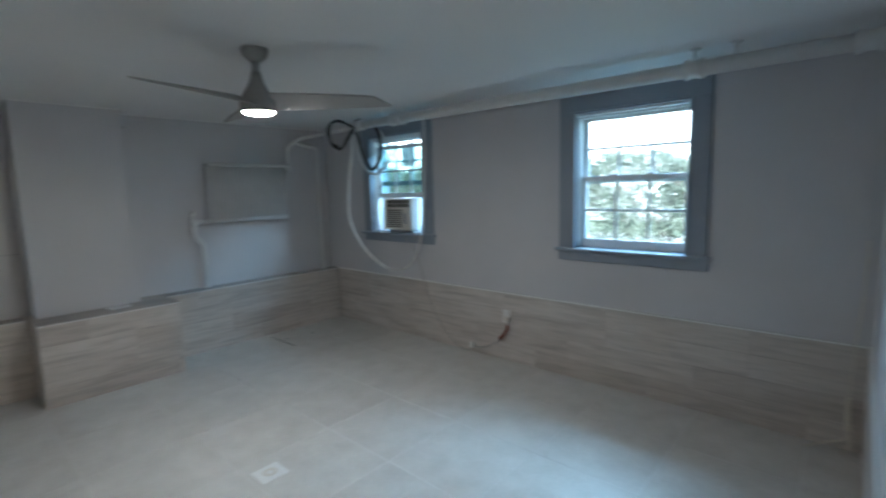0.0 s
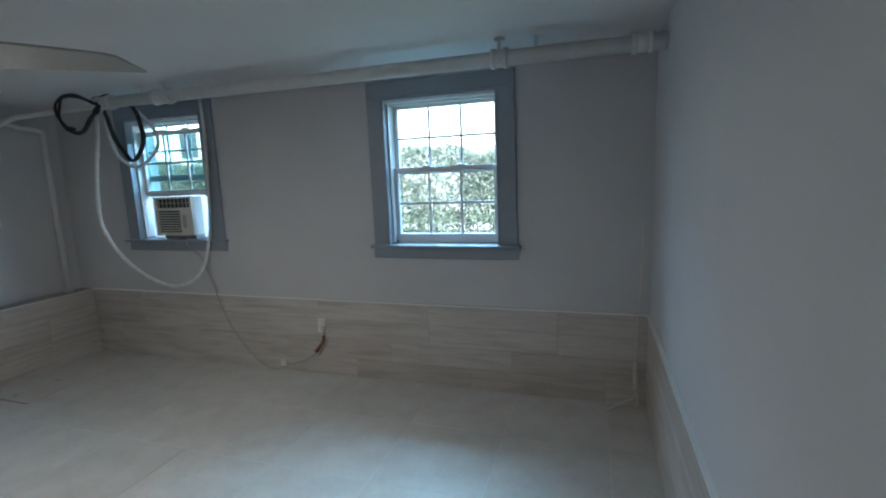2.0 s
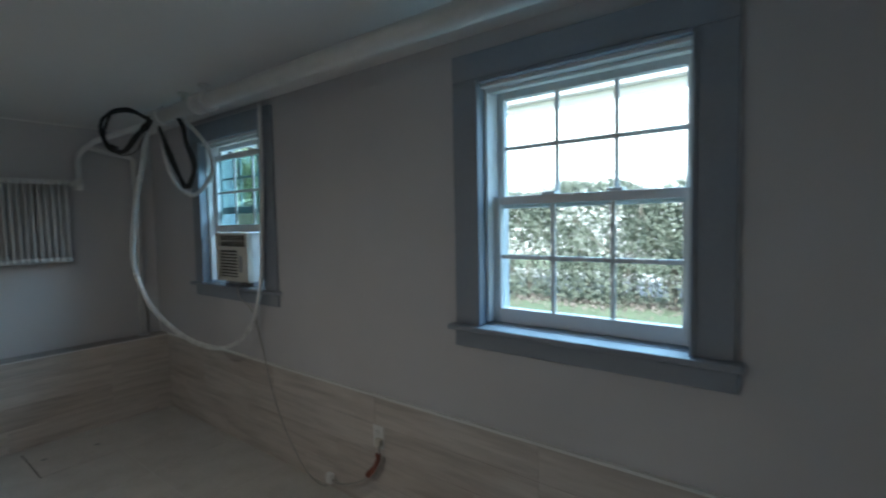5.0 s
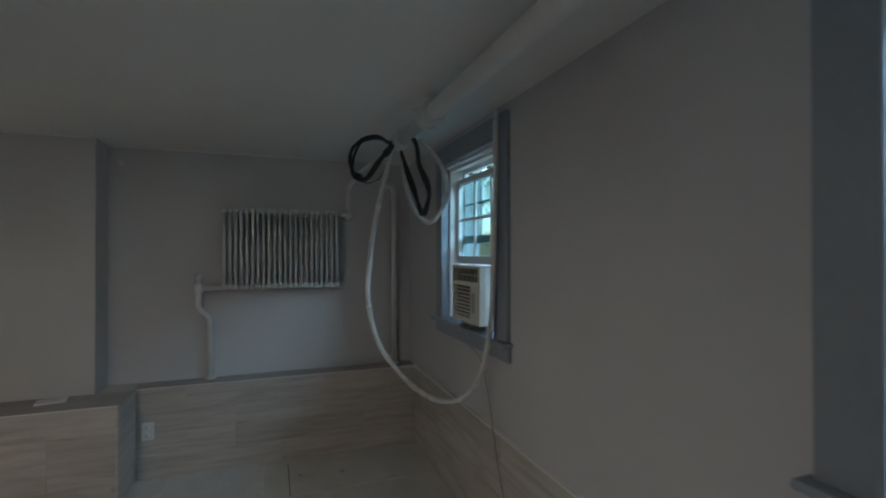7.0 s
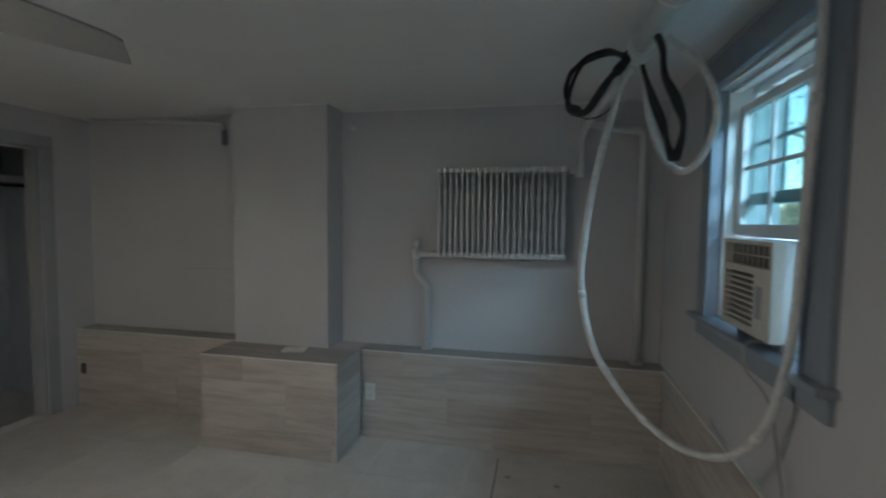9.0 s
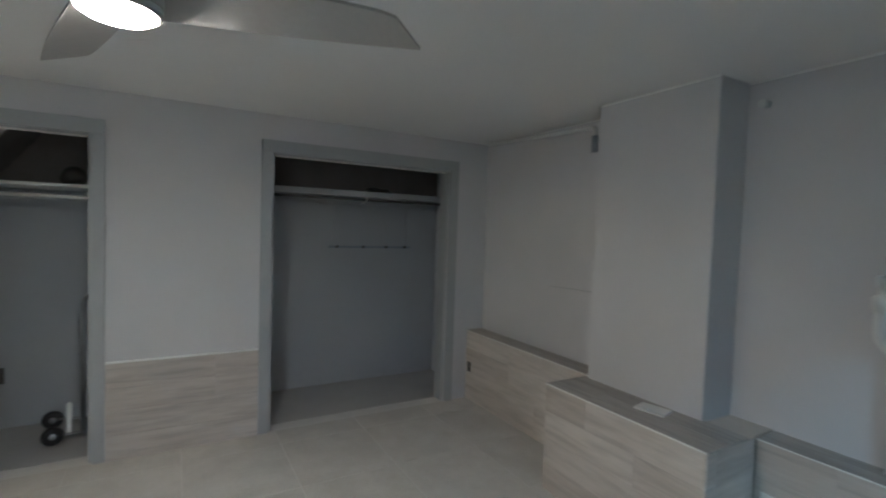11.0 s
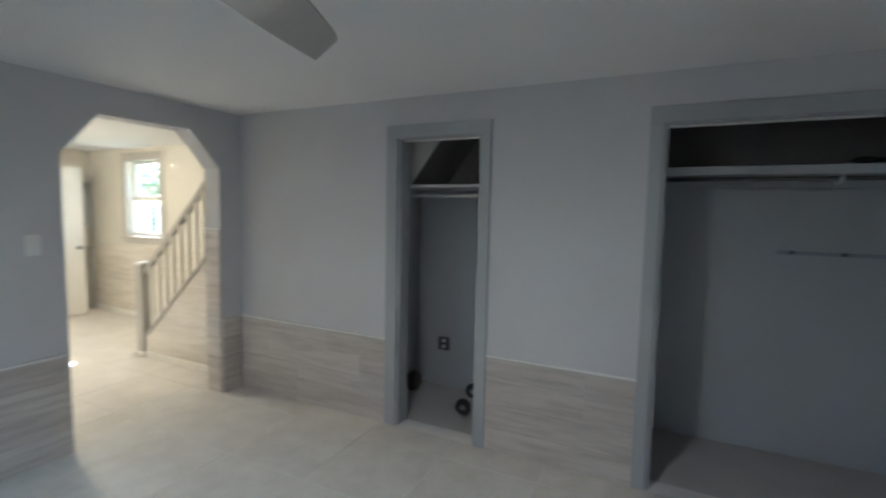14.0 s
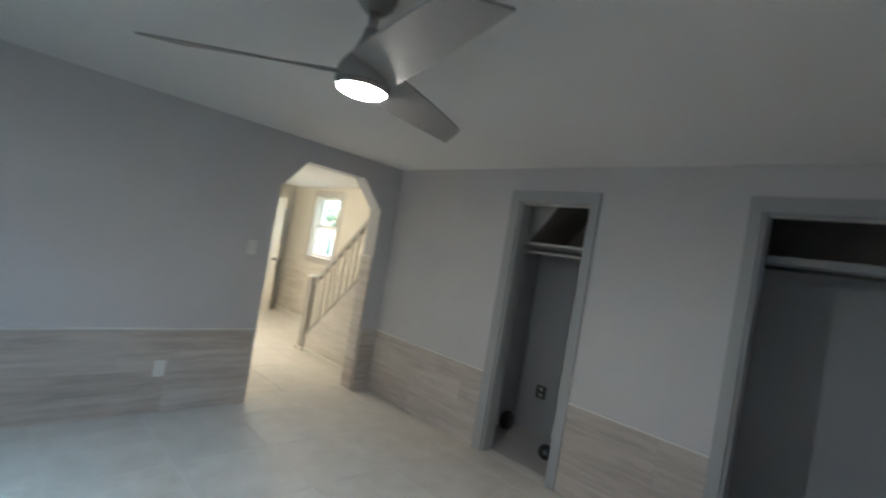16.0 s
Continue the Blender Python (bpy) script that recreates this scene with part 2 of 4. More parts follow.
def wall_sheet(u_range, z_range, depth, holes, run):
    """A wall with its thickness and with openings through it. run 'x': it runs along x, depth is its two y; run 'y': the other way round."""
    us = sorted({*u_range, *[h[0] for h in holes], *[h[1] for h in holes]})
    zs = sorted({*z_range, *[h[2] for h in holes], *[h[3] for h in holes]})
    bm = bmesh.new()
    known = {}

    def v(u, d, z):
        key = (round(u, 4), round(d, 4), round(z, 4))
        if key not in known:
            known[key] = bm.verts.new((u, d, z) if run == "x" else (d, u, z))
        return known[key]

    def solid(i, j):
        if not (0 <= i < len(us) - 1 and 0 <= j < len(zs) - 1):
            return False
        mu, mz = (us[i] + us[i + 1]) / 2, (zs[j] + zs[j + 1]) / 2
        return not any(h[0] < mu < h[1] and h[2] < mz < h[3] for h in holes)

    d0, d1 = depth
    for i in range(len(us) - 1):
        for j in range(len(zs) - 1):
            if not solid(i, j):
                continue
            u0, u1, z0, z1 = us[i], us[i + 1], zs[j], zs[j + 1]
            for d in (d0, d1):
                bm.faces.new([v(u0, d, z0), v(u1, d, z0), v(u1, d, z1), v(u0, d, z1)])
            for di, dj, a, b in ((-1, 0, (u0, z0), (u0, z1)), (1, 0, (u1, z0), (u1, z1)), (0, -1, (u0, z0), (u1, z0)), (0, 1, (u0, z1), (u1, z1))):
                if not solid(i + di, j + dj):
                    bm.faces.new([v(a[0], d0, a[1]), v(a[0], d1, a[1]), v(b[0], d1, b[1]), v(b[0], d0, b[1])])
    bmesh.ops.recalc_face_normals(bm, faces=bm.faces)
    return bm


PIECES = {}


def piece_mesh(name, length, height, thick, material, chamfer=0.0011):
    """One tile: length along x, height along z, its face towards -y, with a small chamfer round the face."""
    key = (name, round(length, 3), round(height, 3), material.name)
    if key not in PIECES:
        bm = bmesh.new()
        back = [bm.verts.new((u, 0, w)) for u, w in ((0, 0), (length, 0), (length, height), (0, height))]
        mid = [bm.verts.new((u, -thick + chamfer, w)) for u, w in ((0, 0), (length, 0), (length, height), (0, height))]
        c = chamfer
        front = [bm.verts.new((u, -thick, w)) for u, w in ((c, c), (length - c, c), (length - c, height - c), (c, height - c))]
        bm.faces.new(front)
        for k in range(4):
            n = (k + 1) % 4
            bm.faces.new((back[k], back[n], mid[n], mid[k]))
            bm.faces.new((mid[k], mid[n], front[n], front[k]))
        bmesh.ops.recalc_face_normals(bm, faces=bm.faces)
        PIECES[key] = mesh_of(name, bm, material)
    return PIECES[key]


def lay_planks(parent, m, length, height, rows=4, long=0.92, thick=0.009, material=None, seed=1, joint=0.0008):
    """Rows of planks on a face: m takes x along the run, z up and -y out of the wall."""
    rnd = random.Random(seed)
    h = height / rows
    for r in range(rows):
        u = -rnd.choice((0.0, 0.31, 0.62)) - 0.001
        while u < length - 0.01:
            a, b = max(u, 0.0), min(u + long, length)
            u += long
            if b - a < 0.03:
                continue
            ob = new("plank", piece_mesh("plank", round(b - a - joint, 3), round(h - joint, 3), thick, material or PLANK))
            ob.parent = parent
            ob.matrix_local = parent.matrix_basis.inverted() @ m @ Matrix.Translation((a, rnd.uniform(0, 0.0006), r * h + joint / 2))


# ---- the room ----
W, S, H = 5.02, -4.355, 2.27          # east wall, south wall, ceiling
HALL_X, HALL_S, HALL_N = 9.35, -5.42, -2.3
E_THICK, S_THICK, N_THICK = 0.17, 0.12, 0.26
WAIN = 0.618
WINDOWS = (1.265, 3.672)              # middles of the two windows
WIN_LIFT = (0.012, -0.022)            # the two hang at slightly different heights
WIN_HALF, WIN_LOW, WIN_HIGH = 0.415, 1.075, 2.115
ARCH = (-4.165, -3.10, 2.085)

floor = thing("floor", box((-0.3, HALL_S - 0.2, -0.12), (HALL_X + 0.2, 0.3, -0.0015)), FLOOR_GROUT, "floor of large beige stone-look tiles with pale grout", "floor", kind="structure")
STAIRWELL = (5.25, 6.15, HALL_S, -4.47)
slab = bmesh.new()
for a, b in (((-0.3, HALL_S - 0.2), (STAIRWELL[0], 0.3)), ((STAIRWELL[1], HALL_S - 0.2), (HALL_X + 0.2, 0.3)), ((STAIRWELL[0], STAIRWELL[3]), (STAIRWELL[1], 0.3)), ((STAIRWELL[0], HALL_S - 0.2), (STAIRWELL[1], HALL_S))):
    cuboid(slab, (*a, H), (*b, H + 0.15))
thing("ceiling", slab, CEILING, "low white painted plaster ceiling", "ceiling", kind="structure")
wall_north = thing("wall_north", wall_sheet((-0.3, W + E_THICK), (-0.12, H + 0.1), (0.0, N_THICK), [(c - WIN_HALF, c + WIN_HALF, WIN_LOW - 0.02 + d, WIN_HIGH + d) for c, d in zip(WINDOWS, WIN_LIFT)], "x"), WALL, "pale grey painted wall with two sash windows", "wall", kind="structure")
wall_west = thing("wall_west", box((-0.3, -5.45, -0.12), (0.0, 0.0, H)), WALL, "pale grey painted wall behind a hanging radiator", "wall", kind="structure")
SMALL, LARGE = (2.872, 3.475), (0.395, 1.848)
DOOR_TOP = 2.003
wall_south = thing("wall_south", wall_sheet((0.0, W + E_THICK), (0.0, H), (S - S_THICK, S), [(*SMALL, 0.0, DOOR_TOP), (*LARGE, 0.0, DOOR_TOP)], "x"), WALL, "pale grey painted wall with two closet openings", "wall", kind="structure")


def arch_wall():
    bm = wall_sheet((S, 0.0), (0.0, H), (W, W + E_THICK), [(ARCH[0], ARCH[1], 0.0, ARCH[2])], "y")
    for corner in ([(ARCH[0], 1.82), (ARCH[0], ARCH[2]), (ARCH[0] + 0.245, ARCH[2])], [(ARCH[1], 1.82), (ARCH[1] - 0.215, ARCH[2]), (ARCH[1], ARCH[2])]):
        for d in (W, W + E_THICK):
            bm.faces.new([bm.verts.new((d, *p)) for p in corner])
        a, b = (corner[0], corner[2]) if corner[0][0] == ARCH[0] else (corner[0], corner[1])
        bm.faces.new([bm.verts.new((d, *p)) for d, p in ((W, a), (W + E_THICK, a), (W + E_THICK, b), (W, b))])
    bmesh.ops.recalc_face_normals(bm, faces=bm.faces)
    return bm


wall_east = thing("wall_east", arch_wall(), WALL, "pale grey painted wall with a clipped-corner archway", "wall", kind="structure")
chimney = thing("chimney_breast", box((0.0, -2.868, 0.0), (0.242, -2.155, H), 0.004), WALL, "pale grey plastered chimney breast", "wall", kind="structure")

edging = bmesh.new()
for a, b in (((0.0, -2.155), (0.006, -0.002)), ((0.0, S + 0.002), (0.006, -2.868)), ((0.242, -2.868), (0.248, -2.155))):
    cuboid(edging, (a[0], a[1], H - 0.009), (b[0], b[1], H))
thing("ceiling_trim", edging, COVER, "thin white caulk line where wall meets ceiling", "trim", kind="structure")

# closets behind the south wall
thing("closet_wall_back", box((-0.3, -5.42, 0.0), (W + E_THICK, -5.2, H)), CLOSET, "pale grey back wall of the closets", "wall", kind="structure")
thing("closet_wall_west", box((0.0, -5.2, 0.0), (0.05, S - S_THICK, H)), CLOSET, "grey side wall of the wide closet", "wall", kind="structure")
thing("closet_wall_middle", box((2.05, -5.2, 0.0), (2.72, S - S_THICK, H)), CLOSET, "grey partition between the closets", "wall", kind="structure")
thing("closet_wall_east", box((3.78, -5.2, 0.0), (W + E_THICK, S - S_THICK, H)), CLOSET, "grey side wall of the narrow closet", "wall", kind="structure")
thing("closet_upper_wall", box((0.052, -5.2, 1.80), (2.048, -5.192, H - 0.002)), BROWN, "thin brown panel on the back wall above the wide closet's shelf", "wall", kind="structure")
thing("closet_stair_soffit", prism([(3.78, 1.716), (3.545, 1.716), (3.13, 2.268), (3.78, 2.268)], -5.2, -4.635), HALL_WHITE, "sloping white boxed underside of a stair in the closet", "wall", kind="structure")
thing("closet_upper_wall_2", box((2.722, -5.2, 1.712), (3.778, -5.192, H - 0.002)), BROWN, "thin brown panel on the back wall above the narrow closet's shelf", "wall", kind="structure")
# added slab: shade under the sloping soffit, put in as brown
thing("closet_soffit_underside", prism([(3.541, 1.716), (3.126, 2.268), (3.12, 2.268), (3.535, 1.716)], -5.19, -4.64), BROWN, "thin brown slab that shades the boxed stair's underside", "wall", kind="structure")
thing("closet_floor_1", box((0.05, -5.2, -0.006), (2.05, S - S_THICK, 0.002)), CLOSET_FLOOR, "grey painted closet floor", "floor", kind="structure")
thing("closet_floor_2", box((2.72, -5.2, -0.006), (3.78, S - S_THICK, 0.002)), CLOSET_FLOOR, "grey painted closet floor", "floor", kind="structure")


def door_casing(name, x0, x1, out0, out1):
    """Flat boards round a closet opening, with jamb boards through the wall."""
    ob = holder(name, ((x0 + x1) / 2, S, 0), "grey painted wooden casing round a closet opening", "door frame", kind="structure")
    for a, b in ((x0 - out0, x0), (x1, x1 + out1)):
        part("side_board", under(ob, box((a, S, 0.0), (b, S + 0.018, DOOR_TOP), 0.003)), CASING, ob)
    part("head_board", under(ob, box((x0 - out0, S, DOOR_TOP), (x1 + out1, S + 0.018, DOOR_TOP + 0.088), 0.003)), CASING, ob)
    for a, b in ((x0, x0 + 0.018), (x1 - 0.018, x1)):
        part("jamb", under(ob, box((a, S - S_THICK - 0.004, 0.003), (b, S - 0.003, DOOR_TOP - 0.002), 0.002)), CASING, ob)
    part("head_jamb", under(ob, box((x0 + 0.018, S - S_THICK - 0.004, DOOR_TOP - 0.008), (x1 - 0.018, S - 0.003, DOOR_TOP - 0.001), 0.001)), CASING, ob)
    part("stop_strip", under(ob, box((x0 + 0.02, S - 0.06, DOOR_TOP - 0.016), (x1 - 0.02, S - 0.03, DOOR_TOP - 0.009), 0.001)), HALL_WHITE, ob, "pale track strip under the head")
    return ob


door_casing("door_1_casing", *SMALL, 0.067, 0.09)
door_casing("door_2_casing", *LARGE, 0.085, 0.07)

# ---- wainscot of wood-look tile ----
# knee wall along the west side
for name, y0, y1 in (("wainscot_west_1", -1.95, 0.0), ("wainscot_west_2", S, -2.902)):
    ledge = thing(name, box((0.0, y0, 0.0), (0.152, y1, WAIN - 0.01)), GROUT, "knee-high boxed-in wall clad in wood-look tile", "wainscot", kind="structure")
    lay_planks(ledge, pose(0.152, y0, 0, 0, 0, 90), y1 - y0, WAIN - 0.012, seed=3 + len(name))
    lay_planks(ledge, Matrix(((0, 0, -1, 0.164), (1, 0, 0, y0), (0, -1, 0, WAIN - 0.0105), (0, 0, 0, 1))), y1 - y0, 0.164, rows=1, seed=8, material=TOP_PLANK)
    part("edge_trim", box((0.162, y0, WAIN - 0.010), (0.166, y1, WAIN - 0.004)), COVER, ledge, "thin white edge trim")
boxing = thing("wainscot_west_3", box((0.0, -2.895, 0.0), (0.536, -1.96, 0.618)), GROUT, "deep boxed ledge round the chimney foot, clad in wood-look tile", "wainscot", kind="structure")
lay_planks(boxing, pose(0.536, -2.904, 0, 0, 0, 90), 0.957, 0.618, seed=21)
lay_planks(boxing, pose(0.546, -1.96, 0, 0, 0, 180), 0.38, 0.618, seed=23, long=0.7)
lay_planks(boxing, pose(0.164, -2.895, 0, 0, 0, 0), 0.38, 0.618, seed=25, long=0.7)
lay_planks(boxing, Matrix(((0, 0, -1, 0.546), (1, 0, 0, -2.904), (0, -1, 0, 0.618), (0, 0, 0, 1))), 0.957, 0.32, rows=2, seed=27, material=TOP_PLANK)
part("edge_trim", box((0.543, -2.904, 0.619), (0.548, -1.947, 0.626)), COVER, boxing, "thin white edge trim")


def wainscot(name, m, length, seed, trim=True, high=WAIN, rows=4):
    """A tiled strip at the foot of a wall with a thin white trim on top."""
    bm = box((0, -0.004, 0.0), (length, 0.0, high - 0.004))
    ob = thing(name, bm, GROUT, "low wainscot of grey-beige wood-look tile planks", "wainscot", kind="structure")
    ob.matrix_basis = m
    lay_planks(ob, m @ Matrix.Translation((0, -0.004, 0)), length, high - 0.006, rows=rows, seed=seed)
    if trim:
        part("edge_trim", box((0, -0.02, high - 0.007), (length, 0, high + 0.003)), COVER, ob, "thin white edge trim")
    return ob


wainscot("wainscot_north", pose(0.165, 0, 0), W - 0.165, 31)
wainscot("wainscot_south_1", pose(W - 0.014, S, 0, 0, 0, 180), W - 0.014 - SMALL[1] - 0.092, 41)
wainscot("wainscot_south_2", pose(SMALL[0] - 0.07, S, 0, 0, 0, 180), SMALL[0] - 0.07 - LARGE[1] - 0.072, 43)
wainscot("wainscot_east_1", pose(W, -0.015, 0, 0, 0, -90), -0.015 - ARCH[1] - 0.002, 45)
wainscot("wainscot_east_2", pose(W, ARCH[0] - 0.002, 0, 0, 0, -90), ARCH[0] - S - 0.017, 47, trim=False)
wainscot("wainscot_arch", pose(W + 0.002, ARCH[0], 0, 0, 0, 180) @ pose(-E_THICK + 0.002, 0, 0), E_THICK - 0.004, 49, high=1.345, rows=9)


# ---- windows ----
def sash(ob, cx, y, z0, z1, name, half=0.396, rail=0.041, foot=0.05, glass=None):
    """One sash with its four rails, panes and bars, three across and two high."""
    frame_bm = bmesh.new()
    cuboid(frame_bm, (cx - half, y - 0.018, z0), (cx - half + rail, y + 0.018, z1), 0.003)
    cuboid(frame_bm, (cx + half - rail, y - 0.018, z0), (cx + half, y + 0.018, z1), 0.003)
    cuboid(frame_bm, (cx - half + rail, y - 0.018, z0), (cx + half - rail, y + 0.018, z0 + foot), 0.003)
    cuboid(frame_bm, (cx - half + rail, y - 0.018, z1 - 0.036), (cx + half - rail, y + 0.018, z1), 0.003)
    top = part(name, under(ob, frame_bm), VINYL, ob)
    g0, g1, h0, h1 = cx - half + rail, cx + half - rail, z0 + foot, z1 - 0.036
    xs = [g0 + (g1 - g0) * k / 3 for k in range(4)]
    zs = [h0 + (h1 - h0) * k / 2 for k in range(3)]
    for k in (1, 2):
        part("glazing_bar", under(ob, box((xs[k] - 0.009, y - 0.009, h0), (xs[k] + 0.009, y + 0.003, h1), 0.003)), VINYL, top)
    part("glazing_bar", under(ob, box((g0, y - 0.008, zs[1] - 0.009), (g1, y + 0.002, zs[1] + 0.009), 0.003)), VINYL, top)
    for i in range(3):
        for j in range(2):
            pane = part("pane", under(ob, box((xs[i], y + 0.004, zs[j]), (xs[i + 1], y + 0.007, zs[j + 1]))), glass or GLASS, top)
            pane.visible_shadow = False
    for s in (-0.13, 0.13):
        if name == "lower_sash":
            part("sash_lock", under(ob, box((cx + s - 0.03, y - 0.03, z1), (cx + s + 0.03, y + 0.012, z1 + 0.012), 0.004)), VINYL, top)
    return top


def sash_window(name, cx, raised, lift):
    """A double-hung window in the north wall, with deep slate-blue boards round it."""
    ob = holder(name, (cx, 0, 1.0), "white double-hung window with slate-blue casing, " + ("raised over an air conditioner" if raised else "closed"), "window", kind="structure")
    inner, outer = 0.405, 0.522
    for s in (-1, 1):
        a, b = sorted((cx + s * inner, cx + s * outer))
        part("side_casing", under(ob, box((a, -0.022, 1.08), (b, 0.0, 2.105), 0.003)), TRIM, ob)
        a, b = sorted((cx + s * 0.398, cx + s * 0.4145))
        part("inner_jamb", under(ob, box((a, 0.0, 1.08), (b, 0.17, 2.11), 0.002)), TRIM, ob)
        a, b = sorted((cx + s * 0.394, cx + s * 0.41))
        part("bead", under(ob, box((a, -0.03, 1.08), (b, 0.0, 2.09), 0.004)), TRIM, ob)
        a, b = sorted((cx + s * 0.384, cx + s * 0.3975))
        part("sash_track", under(ob, box((a, 0.03, 1.09), (b, 0.168, 2.10), 0.002)), VINYL, ob, "white vinyl track")
    part("head_casing", under(ob, box((cx - outer, -0.024, 2.105), (cx + outer, 0.0, 2.215), 0.003)), TRIM, ob)
    for k, (y, z) in enumerate(((0.02, 2.088), (0.05, 2.072), (0.09, 2.056))):
        part("head_moulding", under(ob, box((cx - 0.40, y - 0.05, z), (cx + 0.40, y - 0.012, z + 0.015), 0.004)), VINYL if k else TRIM, ob)
    part("head_jamb", under(ob, box((cx - 0.3975, 0.0, 2.08), (cx + 0.3975, 0.17, 2.11), 0.002)), VINYL, ob)
    part("window_sill", under(ob, box((cx - 0.545, -0.06, 1.056), (cx + 0.545, 0.03, 1.08), 0.006)), TRIM, ob)
    part("inner_sill", under(ob, box((cx - 0.405, 0.03, 1.05), (cx + 0.405, 0.2, 1.082), 0.003)), TRIM, ob)
    part("apron", under(ob, box((cx - 0.53, -0.02, 0.980), (cx + 0.53, 0.0, 1.056), 0.003)), TRIM, ob)
    part("outer_sill", under(ob, box((cx - 0.45, 0.2, 1.02), (cx + 0.45, 0.33, 1.06), 0.004)), VINYL, ob)
    sash(ob, cx, 0.14, 1.575, 2.075, "upper_sash")
    if raised:
        sash(ob, cx, 0.098, 1.445, 2.0, "lower_sash", glass=TINTED)
    else:
        sash(ob, cx, 0.098, 1.085, 1.625, "lower_sash", foot=0.062)
    for piece in ob.children:
        piece.location.z += lift
    return ob


sash_window("window_1", WINDOWS[0], True, WIN_LIFT[0])
sash_window("window_2", WINDOWS[1], False, WIN_LIFT[1])


# ---- air conditioner ----
def air_conditioner():
    x0, x1, z0, z1, front = 1.075, 1.485, 1.125, 1.452, -0.03
    ob = holder("air_conditioner", ((x0 + x1) / 2, 0.05, z0), "cream window air conditioner sitting on the sill under a raised sash", "air conditioner")
    part("body", under(ob, box((x0 + 0.01, 0.005, z0), (x1 - 0.01, 0.46, z1), 0.006)), VINYL, ob, "white sheet-metal case")
    rim = wall_sheet((x0, x1), (z0, z1), (front, 0.007), [(x0 + 0.022, x0 + 0.28, z0 + 0.025, 1.335), (x0 + 0.022, x1 - 0.022, 1.36, z1 - 0.016)], "x")
    face = part("front_panel", under(ob, rim), PLASTIC, ob)
    part("grille_back", under(ob, box((x0 + 0.02, -0.005, z0 + 0.02), (x1 - 0.02, 0.004, z1 - 0.014))), DARK, ob, "dark recess behind the grilles")
    for k in range(8):
        z = z0 + 0.036 + k * 0.0215
        part("louvre", under(ob, box((x0 + 0.022, front + 0.004, z), (x0 + 0.28, -0.005, z + 0.009), 0.002)), PLASTIC, face)
    for k in range(9):
        xx = x0 + 0.035 + k * 0.043
        part("air_vane", under(ob, box((xx, front + 0.02, 1.36), (xx + 0.0045, -0.005, z1 - 0.016), 0.001)), PLASTIC, face)
    for z in (1.396,):
        part("air_vane", under(ob, box((x0 + 0.022, front + 0.012, z), (x1 - 0.022, -0.005, z + 0.005), 0.001)), PLASTIC, face)
    part("control_panel", under(ob, box((x0 + 0.305, front - 0.003, 1.19), (x0 + 0.345, front, 1.30), 0.001)), CASING, face, "small grey control strip")
    for a, b in ((WINDOWS[0] - 0.36, x0 + 0.012), (x1 - 0.012, WINDOWS[0] + 0.36)):
        n = max(2, int((b - a) / 0.022))
        fold = [(a + (b - a) * k / n, 0.095 + (0.010 if k % 2 else 0)) for k in range(n + 1)]
        ring = fold + [(u, y + 0.004) for u, y in reversed(fold)]
        bm = bmesh.new()
        low, high = ([bm.verts.new((u, y, z)) for u, y in ring] for z in (z0 - 0.03, z1 + 0.006))
        for k in range(len(ring)):
            m = (k + 1) % len(ring)
            bm.faces.new((low[k], low[m], high[m], high[k]))
        for k in range(n):
            for level in (low, high):
                bm.faces.new((level[k], level[k + 1], level[-k - 2], level[-k - 1]))
        bmesh.ops.recalc_face_normals(bm, faces=bm.faces)
        part("accordion_panel", under(ob, bm), CURTAIN, ob, "white pleated side panel")
    part("support", under(ob, box((x0 + 0.03, 0.02, 1.094), (x1 - 0.03, 0.2, z0), 0.002)), STEEL, ob)
    return ob


def thin_plastic():
    m, nodes, links, out = tree("translucent_white_plastic")
    out.inputs["Base Color"].default_value = (0.82, 0.82, 0.80, 1)
    out.inputs["Roughness"].default_value = 0.5
    glow, mix = nodes.new("ShaderNodeBsdfTranslucent"), nodes.new("ShaderNodeMixShader")
    glow.inputs[0].default_value = (0.93, 0.93, 0.91, 1)
    mix.inputs[0].default_value = 0.8
    links.new(out.outputs[0], mix.inputs[1])
    links.new(glow.outputs[0], mix.inputs[2])
    links.new(mix.outputs[0], nodes["Material Output"].inputs[0])
    return m


CURTAIN = thin_plastic()
air_conditioner()
thing("power_cord", tube(smooth_line([(1.45, 0.0, 1.125), (1.44, -0.07, 1.115), (1.46, -0.085, 1.04), (1.52, -0.035, 0.95), (1.60, -0.03, 0.77), (1.69, -0.03, 0.50), (1.80, -0.035, 0.30), (1.94, -0.04, 0.14), (2.08, -0.05, 0.045), (2.22, -0.055, 0.02), (2.28, -0.045, 0.06)]), 0.0042, 8), CORD, "grey cord hanging from the air conditioner to the floor", "cord")

# ---- ceiling fan ----
FAN_AT = (2.555, -2.143)


